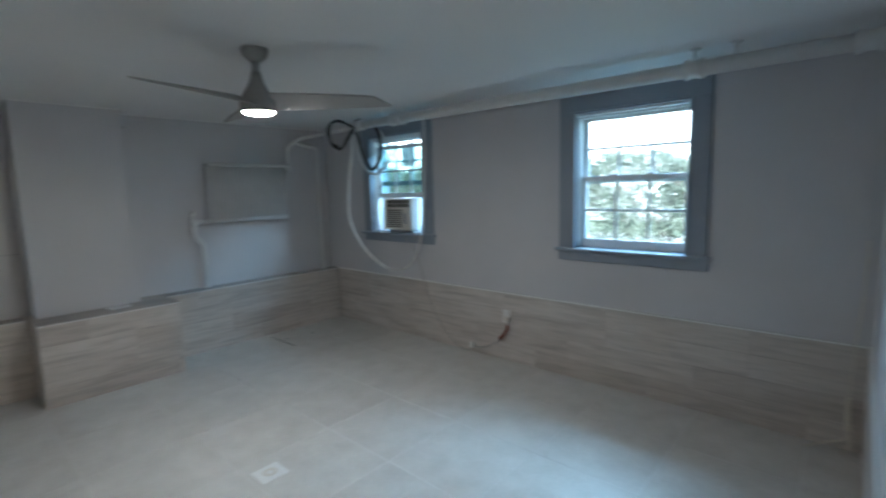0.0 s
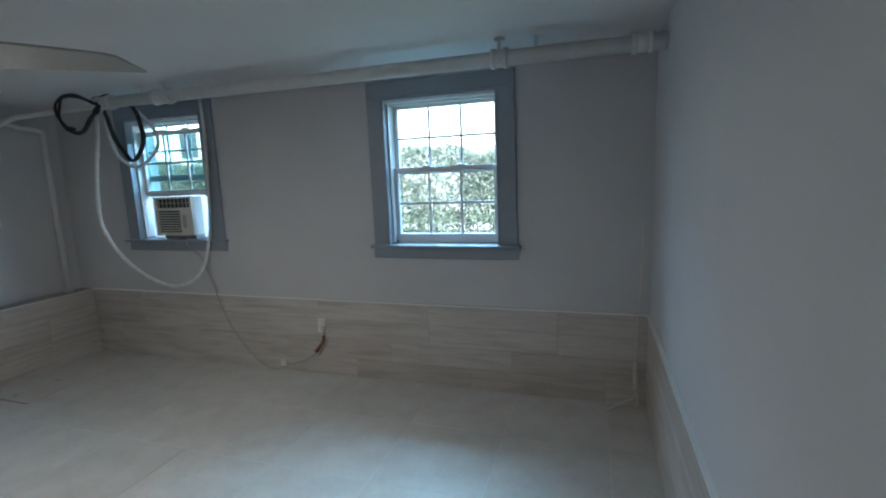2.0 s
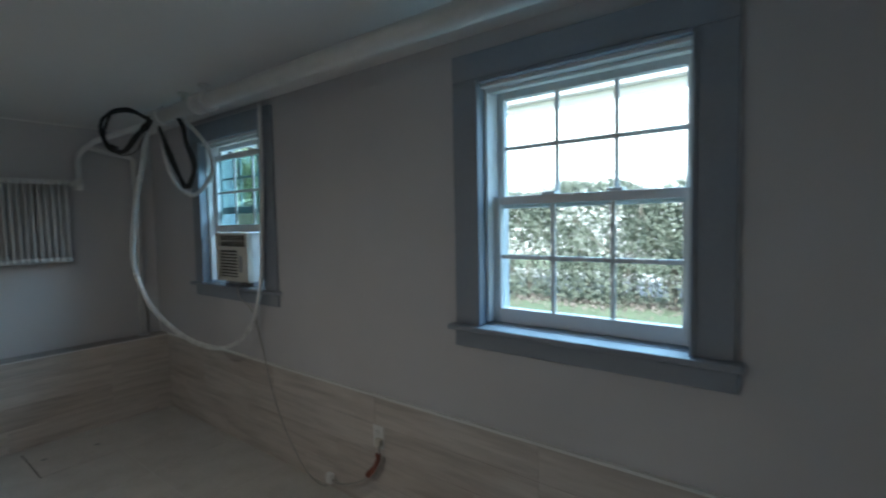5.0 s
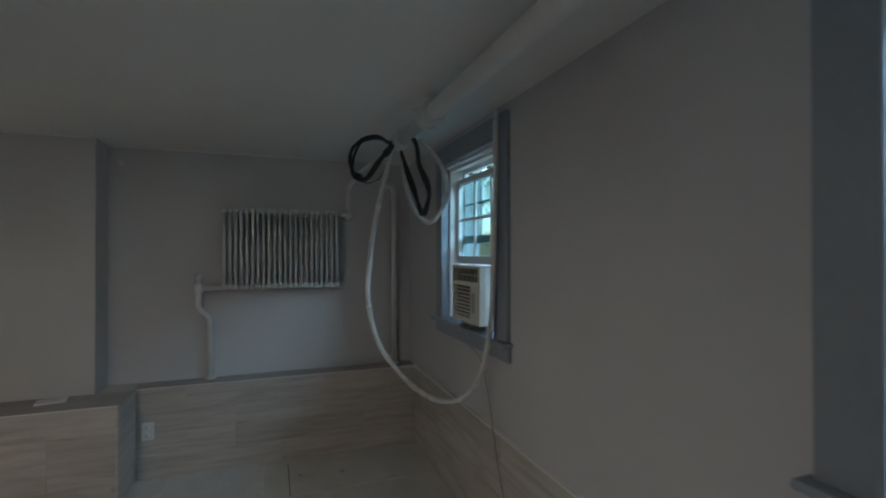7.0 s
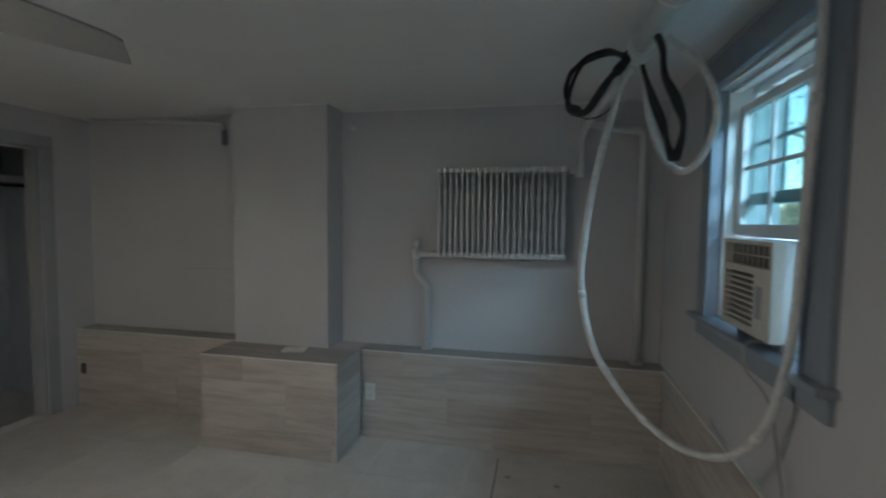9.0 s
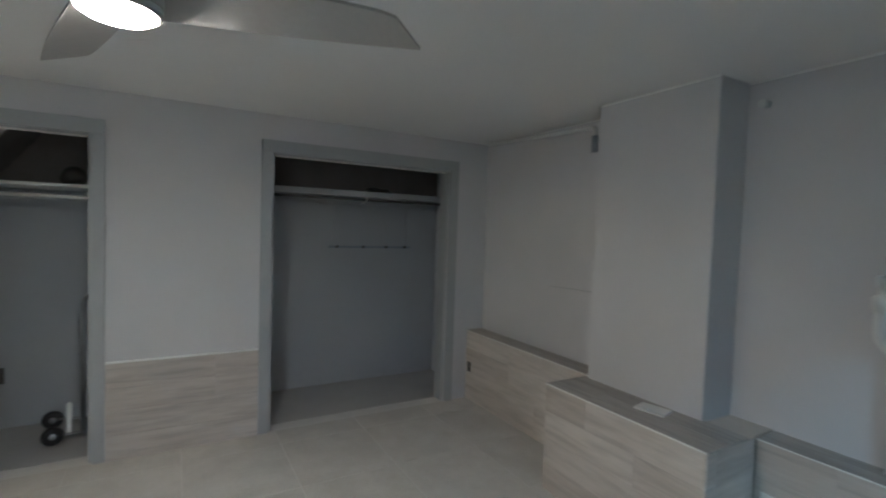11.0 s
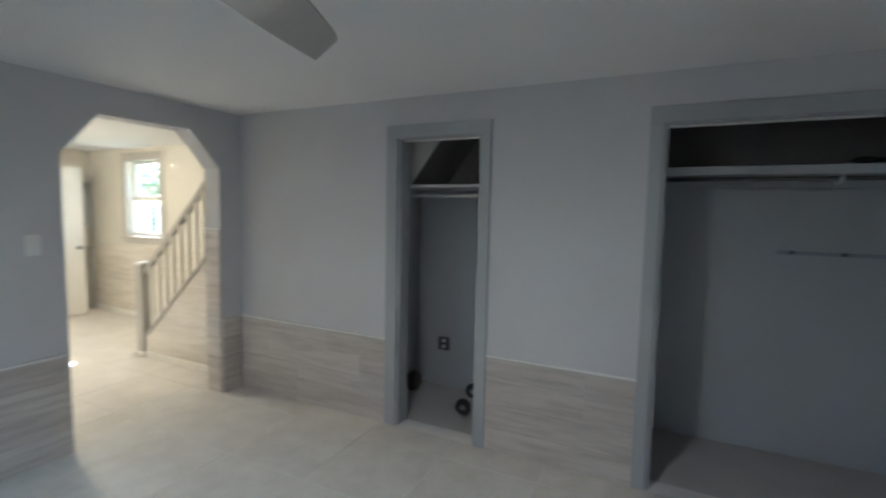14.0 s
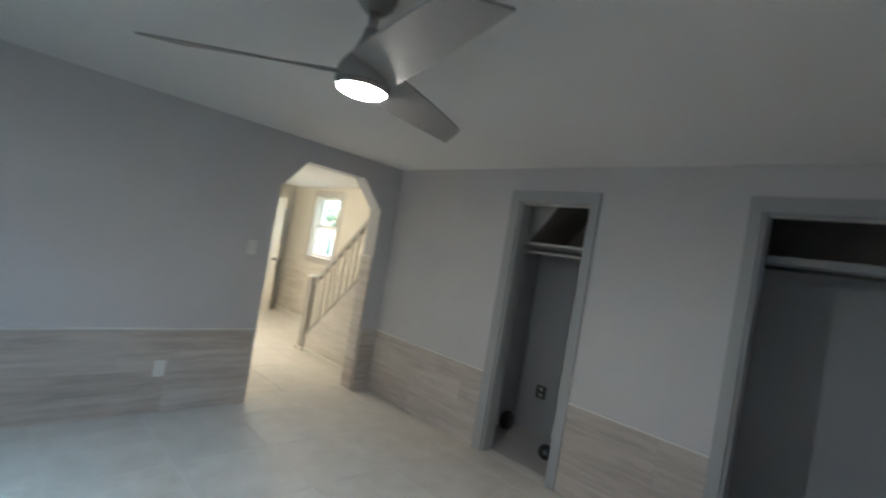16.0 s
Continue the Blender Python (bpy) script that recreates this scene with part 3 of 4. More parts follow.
def ceiling_fan():
    ob = holder("ceiling_fan", (*FAN_AT, H), "grey three-blade ceiling fan with a lit round lamp", "ceiling fan")
    at = (0, 0, 0)
    part("canopy", lathe([(0, 0), (0.066, 0), (0.066, -0.012), (0.058, -0.035), (0.036, -0.058), (0.03, -0.062), (0, -0.062)]), FAN, ob)
    part("downrod", lathe([(0, -0.06), (0.017, -0.06), (0.017, -0.12), (0, -0.12)], 20), STEEL, ob)
    part("motor_housing", lathe([(0, -0.115), (0.022, -0.115), (0.03, -0.15), (0.046, -0.19), (0.07, -0.225), (0.084, -0.25), (0.089, -0.268), (0.089, -0.290), (0.084, -0.297), (0, -0.297)]), FAN, ob)
    light = part("light_kit", lathe([(0, -0.296), (0.088, -0.296), (0.086, -0.312), (0.079, -0.315), (0.077, -0.310), (0, -0.310)]), FAN, ob)
    part("lamp_lens", lathe([(0, -0.309), (0.076, -0.309), (0.075, -0.316), (0.064, -0.323), (0.040, -0.328), (0, -0.330)]), LAMP, light, "glowing white lens")
    for angle in (47, 166, 287):
        bm = bmesh.new()
        n = 14
        rows = []
        for k in range(n + 1):
            t = k / n
            r = 0.07 + 0.62 * t
            lead = 0.075 + 0.008 * math.sin(t * math.pi) - 0.020 * t
            trail = -0.078 - 0.008 * math.sin(t * math.pi) + 0.025 * t
            shift = -0.085 * max(0.0, (t - 0.8) / 0.2)
            tilt = radians(8 * t - 22)
            lift = -0.262 - 0.004 * t
            ring = []
            for c, s, h in ((lead, 1, 0.004), (trail, -1, 0.004), (trail, -1, -0.004), (lead, 1, -0.004)):
                rr = r + (shift if s < 0 else 0)
                ring.append(bm.verts.new((rr, c * math.cos(tilt), lift + c * math.sin(tilt) + h)))
            rows.append(ring)
        for p, q in zip(rows, rows[1:]):
            for k in range(4):
                bm.faces.new((p[k], p[(k + 1) % 4], q[(k + 1) % 4], q[k]))
        bm.faces.new(rows[0])
        bm.faces.new(rows[-1])
        bmesh.ops.recalc_face_normals(bm, faces=bm.faces)
        bmesh.ops.rotate(bm, verts=bm.verts, matrix=Matrix.Rotation(radians(angle), 3, "Z"), cent=(0, 0, 0))
        part("blade", bm, FAN, ob)
    return ob


ceiling_fan()


# ---- radiator and pipes ----
def radiator(name, at, width, height, sections, turn, label):
    """A wall-hung tube radiator: sections of two tubes with bulbous heads. Its own x runs along the wall, -y out of it."""
    ob = holder(name, at, label, "radiator")
    ob.rotation_euler = (0, 0, radians(turn))
    pitch = width / sections
    for k in range(sections):
        bm = bmesh.new()
        u = (k + 0.5) * pitch
        for d in (-0.094, -0.058, -0.022):
            tube([(u, d, 0.02), (u, d, height - 0.02)], 0.0124, 10, bm)
        for z0, z1 in ((0.0, 0.036), (height - 0.036, height)):
            cuboid(bm, (u - pitch * 0.47, -0.110, z0), (u + pitch * 0.47, -0.006, z1), 0.011)
        part("section", bm, RADIATOR, ob)
    for u in (pitch * 2, width - pitch * 2):
        part("wall_bracket", box((u - 0.01, -0.04, 0.06), (u + 0.01, 0.03, 0.09), 0.002), STEEL, ob)
    return ob


radiator("radiator", (0.012, -1.437, 1.262), 0.835, 0.594, 22, 90, "white painted tube radiator hung on the wall")
riser = holder("radiator_supply_pipe", (0.04, -1.48, WAIN), "white painted pipe rising from the ledge to the radiator", "pipe")
part("pipe", under(riser, tube(bent([(0.04, -1.512, WAIN), (0.04, -1.512, 1.06), (0.05, -1.59, 1.13), (0.05, -1.59, 1.275), (0.05, -1.43, 1.280)], 0.035), 0.022)), PIPE, riser)
valve = part("valve", under(riser, lathe([(0, -0.035), (0.029, -0.035), (0.031, 0.02), (0.02, 0.03), (0.012, 0.032), (0.012, 0.06), (0.021, 0.065), (0.021, 0.10), (0.014, 0.108), (0, 0.108)], 20, at=(0.05, -1.59, 1.275))), PIPE, riser)
part("flange", under(riser, lathe([(0, 0.0), (0.038, 0.0), (0.035, 0.009), (0.023, 0.012), (0, 0.012)], 20, at=(0.04, -1.512, WAIN))), PIPE, riser)

main = holder("heating_pipe", (3.0, -0.3, 2.17), "thick white painted heating pipe hung under the ceiling", "pipe")


def along(x):
    """A place on the axis of the thick pipe."""
    t = (x - 1.05) / (4.99 - 1.05)
    return Vector((x, -0.385 - 0.02 * t, 2.183 - 0.025 * t))


part("pipe", under(main, tube([along(1.08), along(3.0), along(W - 0.002)], 0.041, 20)), PIPE, main)
for x0, x1, r in ((4.135, 4.215, 0.047), (4.86, 4.95, 0.046), (1.66, 1.79, 0.051), (1.08, 1.22, 0.048)):
    bm = tube([along(x0), along(x1)], r, 20)
    tube([along(x0 - 0.008), along(x0 + 0.018)], r + 0.007, 20, bm)
    tube([along(x1 - 0.018), along(x1 + 0.008)], r + 0.007, 20, bm)
    part("coupling", under(main, bm), PIPE, main)
for x in (4.175, 4.375, 1.75, 1.50):
    p = along(x)
    bm = tube([p + Vector((0, 0, 0.03)), Vector((x, p.y, H))], 0.011, 10)
    lathe([(0, -0.012), (0.03, -0.012), (0.03, 0.0), (0, 0.0)], 16, bm, (x, p.y, H))
    part("hanger", under(main, bm), PIPE, main)

branch = holder("radiator_return_pipe", (0.05, -0.53, 1.82), "thin white painted pipe from the radiator to the thick pipe", "pipe")
part("pipe", under(branch, tube(bent([(0.05, -0.585, 1.832), (0.05, -0.524, 1.832), (0.05, -0.524, 2.05), (0.22, -0.47, 2.13), (1.09, -0.386, 2.165)], 0.07), 0.019)), PIPE, branch)
part("union", under(branch, tube([(0.05, -0.524, 1.79), (0.05, -0.524, 1.87)], 0.027, 14)), PIPE, branch)
corner = holder("corner_pipe", (0.05, -0.15, WAIN), "white painted pipe in the corner above the ledge", "pipe")
part("pipe", under(corner, tube(bent([(0.05, -0.15, WAIN), (0.05, -0.15, 2.07), (0.05, -0.32, 2.085), (0.12, -0.48, 2.11)], 0.05), 0.023)), PIPE, corner)
part("flange", under(corner, lathe([(0, 0.0), (0.04, 0.0), (0.036, 0.009), (0.024, 0.012), (0, 0.012)], 20, at=(0.05, -0.15, WAIN))), PIPE, corner)
stub = holder("alcove_pipe", (0.06, -3.07, 2.07), "short painted pipe under the ceiling beside the chimney", "pipe")
part("pipe", under(stub, tube(bent([(0.09, -4.2, 2.248), (0.06, -3.07, 2.205), (0.06, -3.065, 2.06)], 0.03), 0.016)), PIPE, stub)
# slate colour on this fitting stands for the shade on the pipe's drop
part("fitting", under(stub, tube([(0.06, -3.068, 2.15), (0.06, -3.065, 2.045)], 0.021, 14)), TRIM, stub)
part("fitting", under(stub, lathe([(0, 0.0), (0.03, 0.0), (0.03, 0.02), (0, 0.02)], 16, at=(0.09, -4.2, 2.24))), PIPE, stub)
part("seam", tube([(0.001, -3.49, 1.107), (0.001, -3.25, 1.114), (0.001, -2.88, 1.118)], 0.0025, 6), CASING, wall_west, "thin cracked plaster seam")
thing("pipe_stub", tube([(0.0, -2.07, 2.15), (0.05, -2.07, 2.15)], 0.018, 14), PIPE, "short capped pipe end on the wall beside the chimney", "pipe")

# ---- hanging tubes and cables ----
loop = holder("insulated_tube", (1.15, -0.42, 2.13), "long white wrapped tube hanging in a loop by the window", "tube")
LOOP_LINE = smooth_line([(1.06, -0.39, 2.225), (1.11, -0.43, 2.13), (1.165, -0.49, 1.92), (1.18, -0.55, 1.65), (1.195, -0.585, 1.38), (1.22, -0.585, 1.235), (1.30, -0.55, 1.05), (1.365, -0.465, 0.905), (1.42, -0.35, 0.79), (1.475, -0.245, 0.742), (1.535, -0.145, 0.768), (1.60, -0.085, 0.88), (1.655, -0.062, 1.06), (1.69, -0.055, 1.25), (1.715, -0.055, 1.60), (1.735, -0.055, 1.90), (1.735, -0.055, 2.12), (1.71, -0.04, 2.24)], 14)
part("tube", under(loop, tube(LOOP_LINE, 0.0128, 14, wobble=0.16)), WRAP, loop)
for k in (34, 70, 108, 150, 206):
    a, b = LOOP_LINE[k], LOOP_LINE[k + 1]
    part("tape_band", under(loop, tube([a, a + (b - a).normalized() * 0.028], 0.0145, 14)), COVER, loop, "white tape wound round the wrap")
loop2 = holder("short_insulated_tube", (1.2, -0.34, 2.1), "white wrapped tube in a short loop under the pipe", "tube")
part("tube", under(loop2, tube(smooth_line([(1.12, -0.385, 2.16), (1.078, -0.35, 2.087), (1.073, -0.328, 1.935), (1.072, -0.282, 1.80), (1.125, -0.247, 1.73), (1.19, -0.222, 1.705), (1.26, -0.188, 1.745), (1.37, -0.176, 1.85), (1.40, -0.20, 1.965), (1.35, -0.25, 2.08), (1.36, -0.34, 2.15)], 14), 0.0125, 14, wobble=0.16)), WRAP, loop2)
part("tape_band", under(loop2, tube([(1.15, -0.238, 1.716), (1.185, -0.224, 1.706)], 0.0142, 14)), COVER, loop2, "white tape wound round the wrap")
coil = bmesh.new()
strand = random.Random(9)
for k in range(4):
    knots = [(1.14, -0.43, 2.165), (1.0, -0.48, 2.230), (0.98, -0.56, 2.222), (1.0, -0.63, 2.15), (1.03, -0.655, 2.06), (1.10, -0.64, 1.975), (1.145, -0.59, 1.952), (1.162, -0.52, 2.045), (1.15, -0.45, 2.13), (1.14, -0.425, 2.172)]
    tube(smooth_line([tuple(c + strand.uniform(-0.011, 0.011) for c in knot) for knot in knots], 6), 0.0085, 8, coil)
tube(smooth_line([(1.13, -0.43, 2.15), (1.12, -0.40, 2.215), (1.18, -0.37, 2.24)]), 0.013, 8, coil)
for a, b in (((1.10, -0.64, 1.975), (1.125, -0.615, 1.962)), ((1.155, -0.475, 2.10), (1.15, -0.45, 2.13))):
    tube([a, b], 0.021, 10, coil)
thing("black_cable_coil", coil, BLACK, "coil of black cable hanging from the end of the pipe", "cable", group="black cables")
coil = bmesh.new()
for out in (0.0, 0.012, -0.011):
    tube(smooth_line([(1.10 + out, -0.375, 2.15), (1.11 + out, -0.35, 2.07), (1.085, -0.318 + out, 2.0), (1.08, -0.285 + out, 1.92), (1.13 + out, -0.272, 1.83), (1.205, -0.262 + out, 1.75), (1.315 + out, -0.262, 1.85), (1.40, -0.31 + out, 1.925), (1.445 + out, -0.36, 1.995), (1.43 + out, -0.368, 2.09), (1.40 + out, -0.386, 2.155)]), 0.0085, 8, coil)
thing("black_cable_loop", coil, BLACK, "black cable bundle folded in a narrow hanging loop", "cable", group="black cables")
thing("thin_black_wire", tube(smooth_line([(1.09, -0.43, 2.14), (1.06, -0.48, 1.985), (1.07, -0.57, 1.94), (1.07, -0.65, 1.985)]), 0.003, 6), BLACK, "thin black wire sagging under the coil", "cable")


# ---- small electrical things ----
def outlet(name, m, label, cover, width=0.074, height=0.118, kind="outlet"):
    """A cover plate with its sockets or switch; its own -y is the outward side."""
    ob = holder(name, (0, 0, 0), label, kind)
    ob.matrix_basis = m
    part("cover_plate", box((-width / 2, -0.006, -height / 2), (width / 2, 0.0, height / 2), 0.0025), cover, ob)
    if kind == "light switch":
        part("rocker", box((-0.017, -0.011, -0.034), (0.017, -0.005, 0.034), 0.003), cover, ob)
    else:
        for z in (-0.026, 0.026):
            face = part("socket", lathe([(0, 0), (0.017, 0), (0.0165, 0.0035), (0, 0.0035)], 20), COVER if cover is IRON else cover, ob)
            face.matrix_local = pose(0, -0.0055, z, 90, 0, 0)
            part("slot", box((-0.008, 0.0025, 0.003), (-0.0055, 0.008, 0.0042)), DARK, face)
            part("slot", box((0.0055, 0.0025, 0.003), (0.008, 0.008, 0.0042)), DARK, face)
    return ob


outlet("outlet", pose(2.64, -0.0135, 0.405), "white outlet in the tiled wainscot with a taped lead", COVER)
outlet("outlet", pose(0.162, -1.88, 0.325, 0, 0, 90), "white blank-looking outlet in the tiled ledge", COVER)
outlet("outlet", pose(W - 0.0135, -2.42, 0.325, 0, 0, -90), "white outlet in the tiled wainscot near the archway", COVER)
outlet("light_switch", pose(W, -2.945, 1.285, 0, 0, -90), "white rocker light switch beside the archway", COVER, kind="light switch")
outlet("outlet", pose(0.162, -4.297, 0.295, 0, 0, 90), "uncovered dark outlet box in the tiled ledge", DARK, 0.05, 0.085)
outlet("outlet", pose(3.52, -5.2, 0.375, 0, 0, 180), "dark metal outlet plate with pale sockets low in the closet", IRON, 0.105, 0.115)
lead = holder("loose_lead", (2.6, -0.04, 0.35), "lead with red-brown tape hanging from the outlet", "cord")
part("cord", under(lead, tube(smooth_line([(2.655, -0.03, 0.405), (2.67, -0.045, 0.36), (2.665, -0.05, 0.30), (2.60, -0.05, 0.20), (2.50, -0.05, 0.13), (2.38, -0.05, 0.08), (2.29, -0.05, 0.075)]), 0.005, 8)), CORD, lead)
part("plug", under(lead, box((2.635, -0.045, 0.365), (2.675, -0.019, 0.405), 0.006)), PLASTIC, lead)
part("tape", under(lead, tube(smooth_line([(2.668, -0.05, 0.335), (2.665, -0.052, 0.30), (2.635, -0.052, 0.25), (2.59, -0.052, 0.20)]), 0.014, 10, wobble=0.3)), COPPER, lead, "red-brown tape")
part("plug_end", under(lead, box((2.255, -0.065, 0.055), (2.30, -0.035, 0.11), 0.006)), COVER, lead, "white plug")

bundle = holder("hanging_wires", (4.94, -0.04, 0.2), "old cloth-covered wires hanging loose in the corner", "wire")
part("wire", under(bundle, tube(smooth_line([(4.965, -0.02, 1.2), (4.963, -0.022, 1.0), (4.958, -0.025, 0.8), (4.945, -0.03, 0.60), (4.938, -0.035, 0.33)]), 0.0035, 8)), WIRE, bundle)
part("sheath", under(bundle, tube(smooth_line([(4.94, -0.035, 0.32), (4.937, -0.04, 0.26), (4.94, -0.042, 0.20), (4.945, -0.045, 0.13)]), 0.013, 10, wobble=0.3)), WIRE, bundle)
part("wire", under(bundle, tube(smooth_line([(4.945, -0.045, 0.12), (4.93, -0.06, 0.08), (4.86, -0.09, 0.055), (4.76, -0.13, 0.012)]), 0.005, 8)), WIRE, bundle)
part("wire", under(bundle, tube(smooth_line([(4.945, -0.045, 0.12), (4.955, -0.07, 0.06), (4.93, -0.11, 0.012)]), 0.005, 8)), WIRE, bundle)

plate = holder("floor_plate", (2.566, -2.24, 0), "white square cover plate on the tiled floor", "floor plate")
part("plate", under(plate, box((2.494, -2.317, 0.0), (2.638, -2.163, 0.006), 0.002)), COVER, plate)
part("ring", lathe([(0.02, 0.006), (0.038, 0.006), (0.04, 0.008), (0.018, 0.008), (0.02, 0.006)], 24), PLASTIC, plate)
hatch = holder("floor_hatch", (0.5, -0.5, 0.0), "square tiled floor hatch with two finger holes by the ledge", "hatch")
part("panel", under(hatch, box((0.255, -0.980, 0.0), (0.72, -0.06, 0.0035), 0.0012)), FLOOR, hatch)
for x, y in ((0.458, -0.91), (0.492, -0.63)):
    part("finger_hole", under(hatch, lathe([(0, 0.0036), (0.013, 0.0036), (0.016, 0.0042), (0.018, 0.0036), (0.018, 0.003), (0, 0.003)], 16, at=(x, y, 0))), STEEL, hatch)
part("seam", under(hatch, box((0.255, -0.987, 0.0), (0.72, -0.981, 0.0022))), DARK, hatch, "dark open seam")
note = box((-0.05, -0.075, 0.0), (0.05, 0.075, 0.012), 0.002)
thing("folded_paper", note, PAPER, "small folded white paper lying on the boxed ledge", "paper").matrix_basis = pose(0.345, -2.345, 0.6275, 0, 0, 12)


# ---- closet fittings ----
def closet_rail(x0, x1, z_shelf, y_front, z_rod, paint):
    """A plank shelf on side cleats with a hanging rod under it."""
    shelf = holder("closet_shelf", ((x0 + x1) / 2, -5.0, z_shelf), "white painted plank shelf across the closet", "shelf")
    part("board", under(shelf, box((x0, -5.198, z_shelf - 0.02), (x1, y_front, z_shelf), 0.003)), paint, shelf)
    for a, b in ((x0, x0 + 0.02), (x1 - 0.02, x1)):
        part("cleat", under(shelf, box((a, -5.198, z_shelf - 0.09), (b, y_front - 0.03, z_shelf - 0.02), 0.003)), CLOSET, shelf)
    part("back_cleat", under(shelf, box((x0 + 0.02, -5.198, z_shelf - 0.09), (x1 - 0.02, -5.18, z_shelf - 0.02), 0.003)), CLOSET, shelf)
    rod = holder("closet_rod", ((x0 + x1) / 2, y_front - 0.1, z_rod), "hanging rod under the closet shelf", "rod")
    # the wide closet's rod is coloured dark for the shelf's shadow on it
    part("rod", under(rod, tube([(x0 + 0.02, y_front - 0.1, z_rod), (x1 - 0.02, y_front - 0.1, z_rod)], 0.012, 14)), HALL_WHITE if x0 > 2 else IRON, rod)
    return shelf, rod


closet_rail(2.72, 3.775, 1.712, -4.62, 1.635, HALL_WHITE)
shelf, rod = closet_rail(0.05, 2.05, 1.80, -4.64, 1.735, CASING)
part("front_strip", under(shelf, box((0.05, -4.64, 1.752), (2.05, -4.625, 1.80), 0.003)), CASING, shelf)
part("hook", under(rod, tube(bent([(1.03, -4.64, 1.765), (1.03, -4.65, 1.72), (1.03, -4.74, 1.705), (1.03, -4.79, 1.74)], 0.02), 0.008, 8)), HALL_WHITE, rod, "white rod bracket")
rack = holder("wall_cleat", (0.77, -5.2, 1.31), "narrow grey strip with pegs on the closet back wall", "rack")
part("strip", under(rack, box((0.35, -5.2, 1.295), (1.19, -5.183, 1.318), 0.002)), TRIM, rack)
for x in (0.42, 0.62, 0.86, 1.12):
    part("peg", under(rack, tube([(x, -5.185, 1.306), (x, -5.15, 1.312)], 0.012, 8)), IRON, rack)
for x in (0.37, 1.12):
    part("standard", under(rack, box((x, -5.2, 1.318), (x + 0.022, -5.192, 1.70), 0.002)), CLOSET, rack)
heap = bmesh.new()
for k in range(5):
    c = Vector((0.80 + 0.01 * k, -4.86 - 0.01 * k, 1.812 + 0.008 * k))
    tube([c + Vector((0.10 * math.cos(2 * math.pi * j / 20 + k), 0.07 * math.sin(2 * math.pi * j / 20 + k), 0.006 * math.sin(j + k))) for j in range(21)], 0.007, 8, heap)
thing("dark_cord_heap", heap, BLACK, "small heap of black cord on the closet shelf", "cord")
ball = bmesh.new()
bmesh.ops.create_icosphere(ball, subdivisions=3, radius=0.075)
for v in ball.verts:
    v.co = v.co * (1 + 0.12 * noise.noise(v.co * 14))
    v.co.z = max(v.co.z, -0.055)
thing("dark_cloth_bundle", ball, DARK, "dark rounded cloth bundle on the narrow closet's shelf", "bundle").matrix_basis = pose(3.03, -4.85, 1.768)


def hand_truck():
    ob = holder("hand_truck", (2.98, -4.9, 0), "folded metal hand truck with black rubber wheels", "hand truck")
    for y in (-5.06, -4.74):
        wheel = part("wheel", lathe([(0.0, -0.016), (0.043, -0.016), (0.06, -0.011), (0.062, 0.0), (0.06, 0.011), (0.043, 0.016), (0.0, 0.016)], 24), BLACK, ob)
        wheel.matrix_local = pose(0.145 if y > -4.9 else 0.20, y + 4.9, 0.0625, 90, 0, 12)
        hub = part("hub", lathe([(0, -0.019), (0.020, -0.019), (0.023, 0.0), (0.020, 0.019), (0, 0.019)], 16), STEEL, wheel, "dull steel hub")
    part("frame", under(ob, box((3.03, -4.79, 0.05), (3.055, -4.76, 0.26), 0.004)), COVER, ob)
    part("frame", under(ob, tube(bent([(2.97, -5.05, 0.06), (2.97, -5.05, 0.95), (2.97, -4.76, 0.95), (2.97, -4.76, 0.06)], 0.08), 0.011, 10)), STEEL, ob)
    part("axle", under(ob, tube([(2.97, -4.76, 0.0625), (3.125, -4.74, 0.0625)], 0.007, 10)), STEEL, ob)
    part("axle", under(ob, tube([(2.97, -5.03, 0.0625), (3.18, -5.06, 0.0625)], 0.007, 10)), STEEL, ob)
    return ob


hand_truck()
bag = bmesh.new()
bmesh.ops.create_icosphere(bag, subdivisions=3, radius=0.075)
for v in bag.verts:
    v.co = Vector((v.co.x * 0.8, v.co.y, v.co.z * 1.2)) * (1 + 0.2 * noise.noise(v.co * 9))
    v.co.z = max(v.co.z, -0.07)
thing("dark_bag", bag, DARK, "small dark bag on the narrow closet's floor", "bag").matrix_basis = pose(3.70, -5.0, 0.073)


# ---- the hall beyond the archway ----
HALL_WIN = (7.74, 8.46, 1.09, 2.11)
thing("wall_hall_south", wall_sheet((W + E_THICK, HALL_X + 0.2), (-0.12, H + 0.1), (HALL_S - 0.2, HALL_S), [HALL_WIN], "x"), HALL_WALL, "cream painted hall wall with a sash window", "wall", kind="structure")
thing("wall_hall_east", box((HALL_X, HALL_S, -0.12), (HALL_X + 0.2, HALL_N, H)), HALL_WALL, "cream painted hall end wall", "wall", kind="structure")
thing("wall_hall_north", box((W + E_THICK, HALL_N, -0.12), (HALL_X + 0.2, HALL_N + 0.15, H)), HALL_WALL, "cream painted hall wall", "wall", kind="structure")
shaft = wall_sheet((STAIRWELL[0] - 0.1, STAIRWELL[1] + 0.1), (H + 0.15, 4.2), (STAIRWELL[2] - 0.1, STAIRWELL[2]), [], "x")
for a, b in (((STAIRWELL[0] - 0.1, STAIRWELL[3]), (STAIRWELL[1] + 0.1, STAIRWELL[3] + 0.1)), ((STAIRWELL[0] - 0.1, STAIRWELL[2]), (STAIRWELL[0], STAIRWELL[3])), ((STAIRWELL[1], STAIRWELL[2]), (STAIRWELL[1] + 0.1, STAIRWELL[3]))):
    cuboid(shaft, (*a, H + 0.15), (*b, 4.2))
